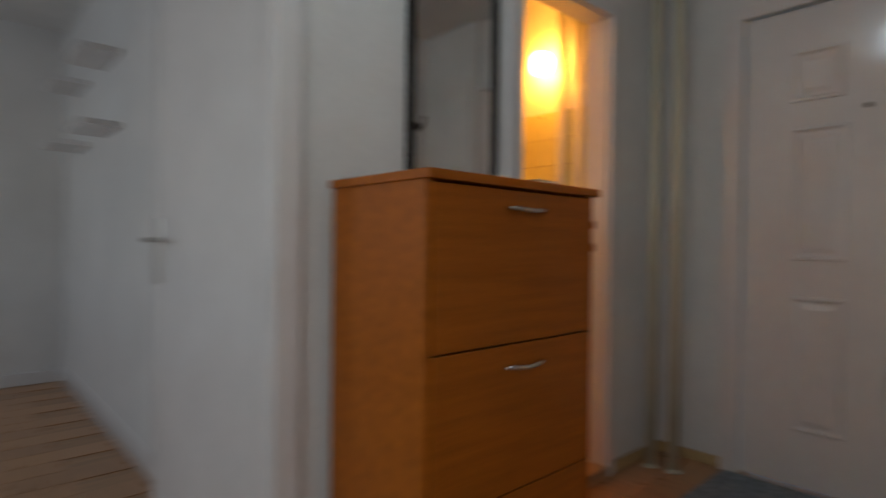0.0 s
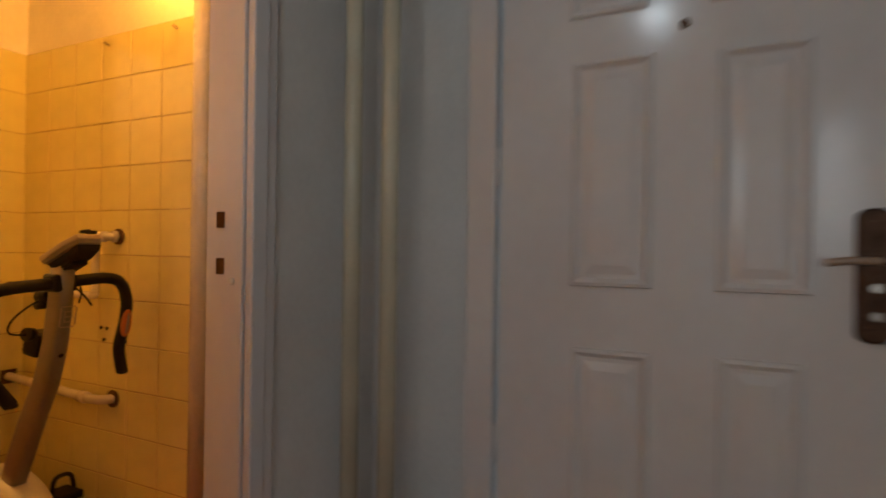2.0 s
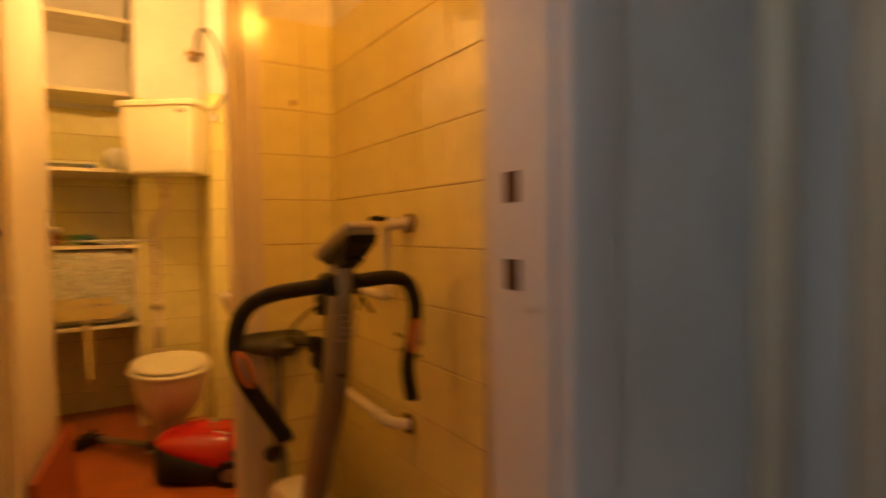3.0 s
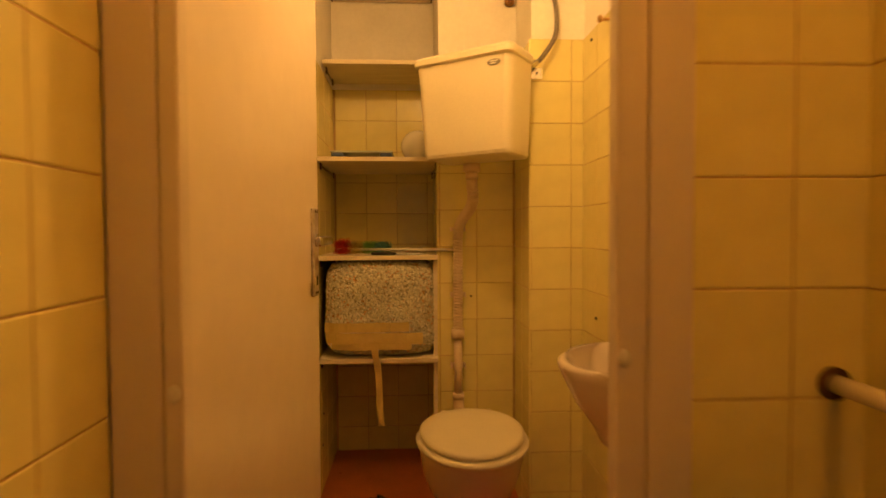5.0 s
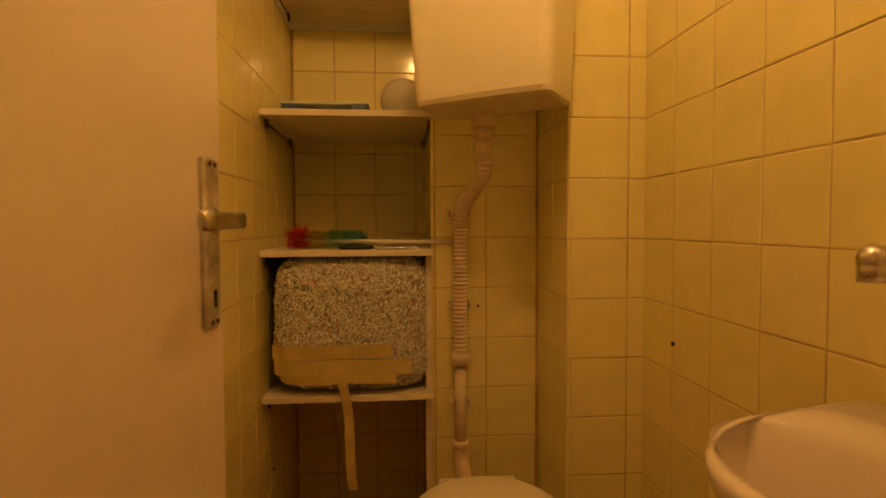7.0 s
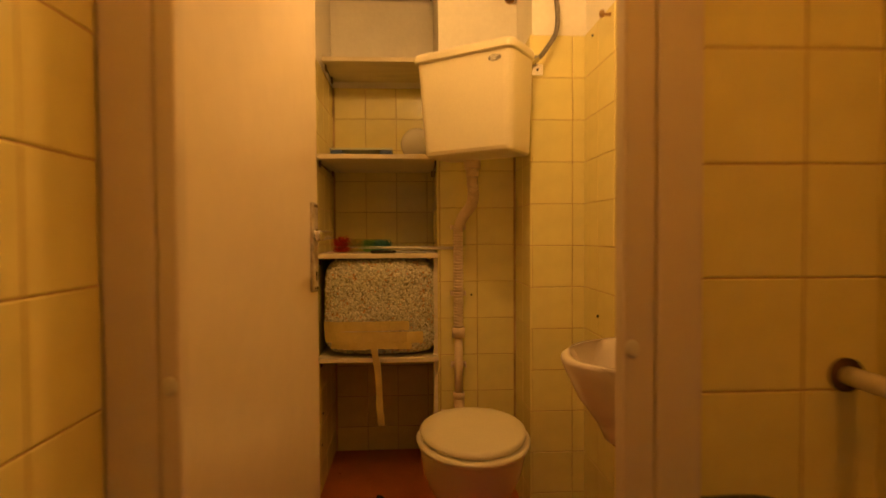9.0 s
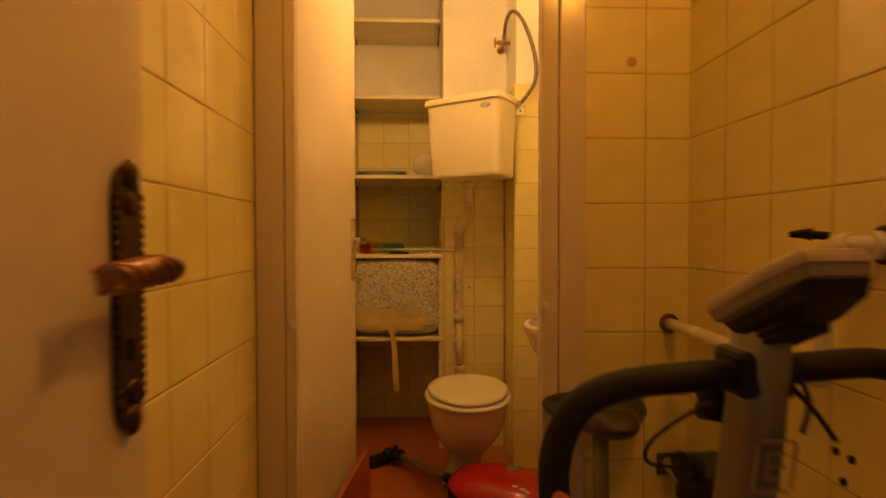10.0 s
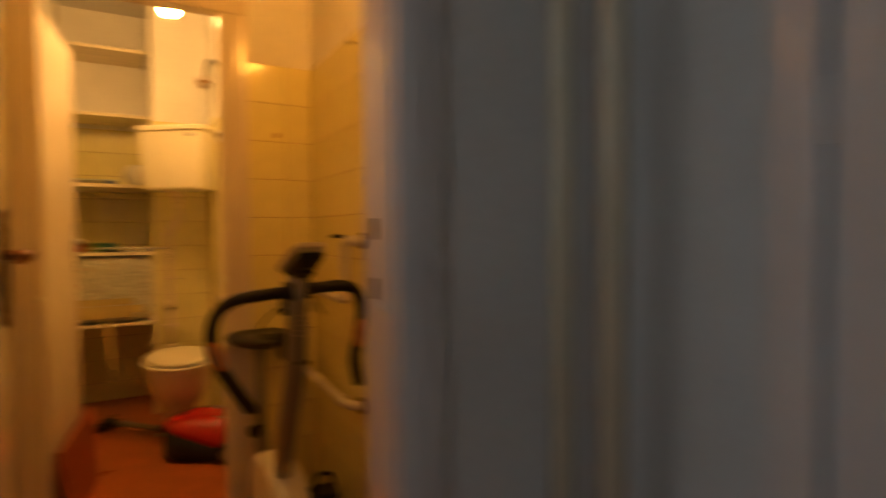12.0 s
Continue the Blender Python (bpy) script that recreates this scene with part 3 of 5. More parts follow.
for x0, z in ((-1.19, 1.62), (-1.19, 2.0)):
    for k in range(2):
        sh = thing("wall_shelf", "small white wall shelf in the next room", "shelf", "shelves in the next room")
        part("board", B((-1.36, -1.183, 0.55 + 0.8 * k, 0.95 + 0.8 * k, z, z + 0.03), bevel=0.003), PAINT, sh)

# ---- closet ----
wl = thing("wall_lamp", "white glass wall lamp, switched on", "lamp")
part("wall_plate", rod((0.607, -0.83, 2.02), (0.59, -0.83, 2.02), 0.045, 24), IVORY, wl, smooth=True)
part("shade", ball((0.535, -0.83, 2.02), 0.06, (0.9, 1, 1.15)), glow("warm_lamp_glass", WARM, WALL_GLOW), wl, "glowing opal glass shade", True)
bp = thing("ceiling_bulb", "bare warm light bulb hanging from its cord", "lamp")
part("cord", rod((0.14, 0.48, ZC - 0.001), (0.14, 0.48, 2.175), 0.003, 8), BLACK, bp, smooth=True)
part("socket", rod((0.14, 0.48, 2.18), (0.14, 0.48, 2.118), 0.018), BLACK, bp, smooth=True)
part("bulb", ball((0.14, 0.48, 2.086), 0.035, (1, 1, 1.12)), glow("warm_bulb_glass", BULB_WARM, BULB_GLOW), bp, "glowing glass bulb", True)

for y, r in ((-0.945, 0.025), (-1.048, 0.0245)):
    vp = thing("riser_pipe", "white painted riser pipe from floor to ceiling", "pipe", "riser pipes in the closet")
    part("pipe", rod((0.568, y, ZF + 0.001), (0.568, y, ZC - 0.001), r, 28), WHITE_PIPE, vp, smooth=True)
    part("floor_collar", loft([[(0.568 + q * math.cos(a), y + q * math.sin(a), z) for a in (2 * math.pi * k / 24 for k in range(24))] for q, z in ((0.031, ZF + 0.001), (0.031, ZF + 0.006), (0.027, ZF + 0.012))]), WHITE_PIPE, vp, smooth=True)

br = thing("broom", "red broom with tan bristles leaning in the corner", "broom")
part("handle", rod((0.50, -1.10, 0.42), (0.57, -1.245, 1.32), 0.011), RED_BOARD, br, smooth=True)
part("cap", loft([egg(0.492, z, w, -1.085 - d, -1.085 + d, 16) for z, w, d in ((0.33, 0.06, 0.022), (0.37, 0.06, 0.022), (0.40, 0.035, 0.016), (0.43, 0.028, 0.013))]), RED, br, "red plastic cap", True)
part("bristles", loft([egg(0.492 + dx, z, w, -1.085 - d, -1.085 + d, 24) for z, w, d, dx in ((0.332, 0.055, 0.02, 0), (0.28, 0.10, 0.028, -0.005), (0.18, 0.13, 0.034, -0.01), (ZF + 0.002, 0.16, 0.038, -0.02))]), BRISTLE, br, "worn tan bristles")


def flange(p, r=0.026):
    return rod(p, (p[0] - 0.006, p[1], p[2]), r, 20)


wpipe = thing("water_pipe", "white painted water pipe with an elbow and a black tap", "pipe", "pipes on the tiled wall")
part("pipe", tube(((0.599, -0.54, 1.10), (0.575, -0.535, 1.10), (0.563, -0.515, 1.10), (0.560, -0.495, 1.098), (0.560, -0.482, 1.085), (0.560, -0.480, 1.05), (0.560, -0.480, 0.94), (0.560, -0.475, 0.918), (0.560, -0.455, 0.908), (0.558, -0.2, 0.914), (0.556, -0.001, 0.915)), 0.0125, 14), WHITE_PIPE, wpipe, smooth=True)
part("collar", join(rod((0.592, -0.539, 1.10), (0.578, -0.536, 1.10), 0.019), rod((0.566, -0.522, 1.10), (0.561, -0.500, 1.099), 0.017)), WHITE_PIPE, wpipe, smooth=True)
part("tap_handle", join(rod((0.558, -0.49, 1.112), (0.54, -0.475, 1.114), 0.006), tube(((0.543, -0.478, 1.114), (0.534, -0.470, 1.115), (0.521, -0.460, 1.114)), 0.009, radii=lambda u: 0.0095 - 0.0055 * u)), BLACK, wpipe, "black tap handle", True)
part("flange", flange((0.5995, -0.54, 1.10)), RUST, wpipe, "rusty wall flange", True)
part("flange", rod((0.556, -0.0005, 0.915), (0.556, -0.006, 0.915), 0.022), RUST, wpipe, "rusty wall flange", True)
dpipe = thing("drain_pipe", "white painted drain pipe with rusty flanges", "pipe", "pipes on the tiled wall")
part("pipe", tube(((0.555, -0.001, 0.595), (0.555, -0.03, 0.595), (0.556, -0.2, 0.588), (0.556, -0.44, 0.576), (0.558, -0.48, 0.574), (0.572, -0.512, 0.573), (0.599, -0.523, 0.572)), 0.015, 16), WHITE_PIPE, dpipe, smooth=True)
part("socket", rod((0.556, -0.42, 0.577), (0.556, -0.45, 0.5755), 0.019), WHITE_PIPE, dpipe, smooth=True)
part("flange", flange((0.5995, -0.523, 0.572), 0.028), RUST, dpipe, "rusty wall flange", True)
part("flange", B((0.53, 0.58, -0.006, -0.0005, 0.57, 0.62), bevel=0.002), RUST, dpipe, "rusty wall flange")
for y, z in ((-0.455, 0.799), (-0.485, 0.798), (-0.586, 0.798), (-0.470, 0.760), (-0.579, 0.762)):
    tagged(part("wall_plug", rod((0.6, y, z), (0.597, y, z), 0.006, 10), BLACK, smooth=True), "dark empty screw plug in the tiles", "wall plug", "wall plugs in the tiles")
for y, z in ((-0.476, 1.73), (-0.80, 1.735)):
    tagged(part("nail", rod((0.6, y, z), (0.582, y, z + 0.006), 0.003, 8), BRONZE, smooth=True), "small rusty nail in the tiles", "nail", "nails in the tiles")


def bike():
    b = thing("exercise_bike", "grey and black exercise bike with a white flywheel cover", "exercise bike")
    col = []
    for (x, y, z), w, d in (((0.366, -0.40, 0.33), 0.05, 0.036), ((0.365, -0.44, 0.42), 0.05, 0.036), ((0.364, -0.505, 0.55), 0.05, 0.035), ((0.362, -0.58, 0.68), 0.05, 0.034), ((0.36, -0.622, 0.79), 0.049, 0.033), ((0.359, -0.646, 0.92), 0.047, 0.032), ((0.358, -0.66, 1.035), 0.045, 0.03)):
        col.append([(x + w / 2 * c, y + d * s, z + 0.35 * d * s) for c, s in ((math.copysign(abs(math.cos(a)) ** 0.6, math.cos(a)), math.copysign(abs(math.sin(a)) ** 0.6, math.sin(a))) for a in (2 * math.pi * k / 20 for k in range(20)))])
    column = part("column", loft(col), STEEL_GREY, b, "grey metallic column", True)
    for x0, x1, z0, z1 in ((-0.011, 0.011, -0.001, 0.0008), (-0.0135, -0.0117, 0.002, 0.034), (0.0117, 0.0135, 0.002, 0.034), (-0.011, 0.011, 0.0352, 0.037), (-0.006, 0.007, 0.017, 0.0188), (-0.006, -0.0042, 0.008, 0.028), (-0.006, 0.006, 0.008, 0.0098), (-0.006, 0.006, 0.0262, 0.028)):
        part("emblem_bar", moved(B((x0, x1, -0.0006, 0.0006, z0, z1)), pose(0.361, -0.6735, 0.845, 10, 0, 0) @ Matrix.Scale(1.6, 4)), CONSOLE, column, "pale bar of the printed emblem")
    part("bolt", ball((0.361, -0.648, 0.765), 0.008, (1, 0.5, 1), 12), BLACK, column, smooth=True)
    # console
    cm = pose(0.366, -0.685, 1.060, -27, 0, 8) @ Matrix.Scale(0.88, 4)
    con = part("console", moved(loft([[(x * s, y * s2, z) for x, y in ((-0.040, -0.080), (0.040, -0.080), (0.052, -0.03), (0.050, 0.080), (-0.050, 0.080), (-0.052, -0.03))] for s, s2, z in ((0.96, 0.97, -0.004), (1.0, 0.995, -0.002), (1.0, 1.0, 0.004), (0.97, 0.98, 0.011), (0.90, 0.95, 0.014))]), cm), CONSOLE, b, "pale grey console with a dark underside")
    part("console_tray", moved(loft([[(x * q, y * q, z) for x, y in ((-0.040, -0.080), (0.040, -0.080), (0.052, -0.03), (0.050, 0.080), (-0.050, 0.080), (-0.052, -0.03))] for q, z in ((0.80, -0.020), (0.93, -0.016), (0.97, -0.0045))]), cm), STEEL_GREY, con, "dark grey lower tray")
    part("console_back", moved(loft([[(x, y, z) for x, y in ((-w, -l), (w, -l), (w, l), (-w, l))] for w, l, z in ((0.026, 0.03, -0.048), (0.036, 0.06, -0.034), (0.040, 0.070, -0.0185))]), cm), BLACK, con, "black underside")
    part("bracket", moved(B((-0.026, 0.026, -0.012, 0.070, -0.058, -0.040), (-0.030, -0.022, -0.01, 0.06, -0.05, -0.02), (0.022, 0.030, -0.01, 0.06, -0.05, -0.02), bevel=0.003), cm), BLACK, con, "black mounting bracket")
    part("screen", moved(B((-0.034, 0.034, -0.05, 0.02, 0.0145, 0.0155)), cm), BLACK, con)
    # handlebar with foam and pulse sensors
    bar = part("handlebar", tube(((0.352, -0.655, 0.965), (0.28, -0.655, 0.962), (0.20, -0.655, 0.952), (0.155, -0.657, 0.925), (0.135, -0.66, 0.87), (0.142, -0.662, 0.81), (0.175, -0.665, 0.745), (0.215, -0.668, 0.68), (0.228, -0.67, 0.66)), 0.0165, 16), FOAM, b, "black foam-covered handlebar", True)
    bar2 = part("handlebar", tube(((0.352, -0.655, 0.965), (0.42, -0.655, 0.972), (0.49, -0.655, 0.974), (0.53, -0.655, 0.955), (0.547, -0.656, 0.90), (0.538, -0.658, 0.83), (0.522, -0.66, 0.77), (0.525, -0.662, 0.72), (0.530, -0.664, 0.69)), 0.0165, 16), FOAM, b, "black foam-covered handlebar", True)
    for parent, c, t in ((bar, (0.148, -0.678, 0.812), -20), (bar2, (0.533, -0.676, 0.836), 8)):
        part("pulse_sensor", moved(ball((0, 0, 0), 0.04, (0.42, 0.22, 1.05), 20), pose(*c, 0, -t * -1, 0)), ORANGE, parent, "orange pulse sensor", True)
        part("sensor_plate", moved(ball((0, -0.004, 0), 0.034, (0.18, 0.25, 1.0), 14), pose(*c, 0, -t * -1, 0)), STEEL_GREY, parent, "grey metal sensor strip", True)
    for parent, c in ((bar, (0.228, -0.67, 0.659)), (bar2, (0.530, -0.664, 0.689))):
        part("end_cap", ball(c, 0.017, (1, 1, 0.5), 14), BLACK, parent, smooth=True)
    part("clamp", B((0.325, 0.385, -0.680, -0.618, 0.942, 0.992), bevel=0.008), BLACK, b, "black plastic clamp")
    part("clamp_knob", join(rod((0.35, -0.62, 0.93), (0.345, -0.575, 0.925), 0.018), rod((0.35, -0.60, 0.905), (0.34, -0.57, 0.90), 0.012)), BLACK, b, smooth=True)
    part("tension_box", moved(B((-0.032, 0.030, -0.03, 0.03, -0.045, 0.028), bevel=0.013), pose(0.372, -0.53, 0.795, 12, 0, 10)), BLACK, b, "black tension knob housing")
    part("tension_knob", rod((0.348, -0.535, 0.815), (0.328, -0.542, 0.818), 0.019), BLACK, b, smooth=True)
    part("cable", tube(((0.335, -0.62, 0.925), (0.30, -0.60, 0.90), (0.272, -0.575, 0.86), (0.285, -0.55, 0.825), (0.352, -0.535, 0.815)), 0.0028, 8), BLACK, b, smooth=True)
    part("cable", tube(((0.375, -0.63, 1.02), (0.40, -0.64, 0.985), (0.385, -0.65, 0.965), (0.405, -0.675, 0.93), (0.425, -0.68, 0.90)), 0.0028, 8), BLACK, b, smooth=True)
    part("cable", tube(((0.372, -0.63, 1.02), (0.385, -0.655, 0.99), (0.395, -0.68, 0.945), (0.385, -0.685, 0.91)), 0.0028, 8), BLACK, b, smooth=True)
    # flywheel cover, an upright rounded shell
    prof = [(-0.20 * math.cos(a) - 0.0, 0.165 * math.sin(a)) for a in (2 * math.pi * k / 36 for k in range(36))]
    rings = []
    for dx, s in ((-0.055, 0.86), (-0.045, 0.96), (-0.02, 1.0), (0.02, 1.0), (0.045, 0.96), (0.055, 0.86)):
        rings.append([(0.375 + dx, -0.33 + u * s * 1.22, 0.225 + v * s) for u, v in prof])
    part("flywheel_cover", loft(rings), IVORY, b, "white plastic flywheel cover", True)
    for s in (-1, 1):
        part("crank", rod((0.375 + 0.058 * s, -0.33, 0.22), (0.375 + 0.075 * s, -0.33 - 0.10 * s, 0.22 + 0.06 * s), 0.011), STEEL_GREY, b, smooth=True)
        pd = part("pedal", B((0.375 + s * 0.078, 0.375 + s * 0.158, -0.385 - 0.10 * s, -0.295 - 0.10 * s, 0.21 + 0.06 * s, 0.235 + 0.06 * s), bevel=0.006), BLACK, b, "black pedal")
        part("strap", tube(((0.375 + s * 0.085, -0.34 - 0.10 * s, 0.23 + 0.06 * s), (0.375 + s * 0.095, -0.34 - 0.10 * s, 0.28 + 0.06 * s), (0.375 + s * 0.14, -0.34 - 0.10 * s, 0.28 + 0.06 * s), (0.375 + s * 0.153, -0.34 - 0.10 * s, 0.23 + 0.06 * s)), 0.007, 8), BLACK, pd, smooth=True)
    part("frame", tube(((0.375, -0.20, 0.20), (0.372, -0.12, 0.28), (0.37, -0.10, 0.40)), 0.026, 14), STEEL_GREY, b, smooth=True)
    part("seat_post", rod((0.37, -0.112, 0.36), (0.37, -0.095, 0.715), 0.0165), STEEL_GREY, b, "grey seat post", True)
    part("post_knob", join(rod((0.37, -0.13, 0.43), (0.335, -0.165, 0.43), 0.008), rod((0.34, -0.16, 0.43), (0.325, -0.175, 0.43), 0.022)), BLACK, b, smooth=True)
    seat = []
    for k in range(17):
        u = k / 16
        w = 0.042 + 0.074 * (1 / (1 + math.exp(-(u - 0.45) * 10)))
        edge = math.sin(math.pi * min(1, max(0.03, min(u, 1 - u) * 5)) / 2)
        top, low = 0.030 * edge, 0.030 * edge
        ring = []
        for a in (2 * math.pi * j / 28 for j in range(28)):
            c, sn = math.copysign(abs(math.cos(a)) ** 0.8, math.cos(a)), math.sin(a)
            ring.append((0.378 + w * (0.45 + 0.55 * edge) * c, -0.215 + 0.245 * u, 0.740 + 0.006 * math.cos(u * 6) + (top if sn > 0 else low) * sn - (0.006 * (1 - abs(c)) if sn > 0.3 and u > 0.35 else 0)))
        seat.append(ring)
    part("seat", loft(seat), VINYL, b, "black moulded vinyl seat", True)
    for y in (-0.56, -0.02):
        part("foot", rod((0.20, y, ZF + 0.028), (0.55, y, ZF + 0.028), 0.027), STEEL_GREY, b, smooth=True)
    part("floor_beam", tube(((0.375, -0.56, ZF + 0.05), (0.375, -0.3, ZF + 0.06), (0.375, -0.02, ZF + 0.05)), 0.024), STEEL_GREY, b, smooth=True)
    return b


bike()

bd = thing("loose_board", "red-brown painted board leaning against the toilet door", "board")
part("board", B((0, 0.018, 0, 0.57, 0.0, 0.325), bevel=0.002), RED_BOARD, bd)
bd.matrix_world = pose(-0.256, 0.135, ZF + 0.002, 0, -3, -7)


def vacuum():
    v = thing("vacuum_cleaner", "red and black vacuum cleaner lying on the floor", "vacuum cleaner")
    f0 = ZF
    m = pose(0.318, 0.755, f0, 0, 0, -28) @ Matrix.Diagonal((1.12, 1.12, 0.93, 1))

    def ring(z, lx, ly, shift=0.0, rise=0.0, n=36, p=0.6):
        """A rounded ring about the axis; rise lifts its front end."""
        out = []
        for k in range(n):
            a = 2 * math.pi * k / n
            c, s = math.cos(a), math.sin(a)
            x = shift + lx * math.copysign(abs(c) ** p, c)
            out.append((x, ly * math.copysign(abs(s) ** p, s), z - rise * max(-1, min(1, x / 0.19))))
        return out
    part("base", moved(loft([ring(0.012, 0.175, 0.125), ring(0.02, 0.192, 0.138), ring(0.04, 0.196, 0.142, 0, 0.0), ring(0.105, 0.1945, 0.1415, 0, 0.078)]), m), BLACK, v, "black lower shell", True)
    part("shell", moved(loft([ring(0.100, 0.194, 0.141, 0, 0.078), ring(0.13, 0.192, 0.139, 0.002, 0.062), ring(0.165, 0.178, 0.128, 0.004, 0.038), ring(0.195, 0.150, 0.108, 0.006, 0.02), ring(0.215, 0.110, 0.080, 0.008, 0.012), ring(0.224, 0.06, 0.045, 0.01, 0.006)]), m), RED, v, "glossy red upper shell", True)
    part("switch", moved(join(rod((0.0, 0.035, 0.205), (0.0, 0.035, 0.230), 0.019), rod((0.0, 0.035, 0.230), (0.0, 0.035, 0.233), 0.012)), m), STEEL_GREY, v, "grey round switch", True)
    for k in range(5):
        arc = [(-0.085 + 0.030 * math.cos(a) * (0.6 + 0.12 * k) + 0.006 * k, -0.005 + 0.045 * math.sin(a) * (0.5 + 0.1 * k), 0.2235 - 0.0012 * k + 0.004 * math.cos(a)) for a in (math.pi * 0.65 + math.pi * 0.7 * i / 6 for i in range(7))]
        part("vent_slit", moved(tube(arc, 0.0025, 6, 1), m), BLACK, v)
    for k, w in enumerate((0.016, 0.028, 0.012)):
        part("label_bar", moved(B((-w / 2, w / 2, -0.003, 0.003, -0.001, 0.001)), m @ pose(0.04 + 0.022 * k, -0.070 - 0.004 * k, 0.2155 - 0.004 * k, 22, 0, 0)), IVORY, v, "pale printed bar")
    part("side_button", moved(ball((0.12, -0.118, 0.13), 0.022, (1.2, 0.5, 1)), m), BLACK, v, smooth=True)
    for s in (-1, 1):
        wh = part("wheel", moved(rod((0.11, s * 0.130, 0.056), (0.11, s * 0.158, 0.056), 0.055, 28), m), BLACK, v, "black wheel", True)
        part("wheel_cap", moved(rod((0.11, s * 0.157, 0.056), (0.11, s * 0.162, 0.056), 0.03, 20), m), STEEL_GREY, wh, smooth=True)
    part("hose", tube((m @ Vector((-0.185, 0.02, 0.13)), m @ Vector((-0.215, 0.05, 0.11)), (0.135, 1.0, f0 + 0.07), (0.13, 1.07, ZF + 0.05)), 0.019, 14, 12, radii=lambda u: 0.018 + 0.0018 * math.sin(u * 150)), BLACK, v, "black ribbed hose", True)
    part("tube", rod((0.125, 1.075, ZF + 0.048), (-0.10, 1.325, ZF + 0.05), 0.0155), STEEL_GREY, v, "grey metal suction tube", True)
    part("tube_collar", rod((0.135, 1.065, ZF + 0.048), (0.10, 1.10, ZF + 0.048), 0.021), BLACK, v, smooth=True)
    n = part("nozzle", moved(B((-0.10, 0.10, -0.035, 0.035, -0.018, 0.018), bevel=0.010), pose(-0.175, 1.385, ZF + 0.022, 0, 0, 42)), BLACK, v, "black floor nozzle")
    part("nozzle_neck", join(rod((-0.095, 1.32, ZF + 0.05), (-0.15, 1.375, ZF + 0.045), 0.022), ball((-0.155, 1.375, ZF + 0.045), 0.032, (1, 1, 0.85)), rod((-0.13, 1.35, ZF + 0.05), (-0.12, 1.36, ZF + 0.09), 0.012)), BLACK, n, smooth=True)
    return v


vacuum()

# ---- toilet room ----
def toilet():
    t = thing("toilet", "white ceramic toilet with its lid down", "toilet")
    part("bowl", loft([egg(0.19, ZF + 0.001, 0.20, 1.03, 1.36), egg(0.19, ZF + 0.02, 0.185, 1.04, 1.36), egg(0.19, 0.10, 0.150, 1.06, 1.36), egg(0.19, 0.16, 0.145, 1.06, 1.34), egg(0.19, 0.20, 0.175, 1.03, 1.31), egg(0.19, 0.24, 0.225, 0.98, 1.28),
                       egg(0.19, 0.29, 0.275, 0.925, 1.25), egg(0.19, 0.35, 0.312, 0.885, 1.235), egg(0.19, 0.41, 0.33, 0.865, 1.228), egg(0.19, 0.437, 0.335, 0.860, 1.225), egg(0.19, 0.448, 0.32, 0.866, 1.215)]), CERAMIC, t, smooth=True)
    part("seat", loft([egg(0.19, 0.449, 0.325, 0.862, 1.215, tilt=0.05), egg(0.19, 0.452, 0.352, 0.842, 1.227, tilt=0.05), egg(0.19, 0.462, 0.358, 0.838, 1.229, tilt=0.05), egg(0.19, 0.468, 0.340, 0.850, 1.222, tilt=0.05)]), CISTERN, t, "cream plastic seat", True)
    part("lid", loft([egg(0.19, 0.472, 0.318, 0.868, 1.222, tilt=0.06), egg(0.19, 0.475, 0.332, 0.857, 1.228, tilt=0.06), egg(0.19, 0.486, 0.332, 0.857, 1.228, tilt=0.06), egg(0.19, 0.493, 0.315, 0.872, 1.215, tilt=0.06), egg(0.19, 0.497, 0.22, 0.93, 1.17, tilt=0.06), egg(0.19, 0.498, 0.10, 1.0, 1.12, tilt=0.06)]), CISTERN, t, "cream plastic lid", True)
    for x in (0.12, 0.26):
        part("hinge", rod((x - 0.02, 1.236, 0.478), (x + 0.02, 1.236, 0.478), 0.011), CISTERN, t, smooth=True)
    part("bolt_cap", ball((0.095, 1.12, ZF + 0.012), 0.012, (1, 1, 0.9), 12), IVORY, t, smooth=True)
    part("outlet", tube(((0.19, 1.33, 0.16), (0.19, 1.45, 0.17), (0.19, 1.57, 0.17)), 0.05, 18), IVORY, t, smooth=True)
    return t


toilet()


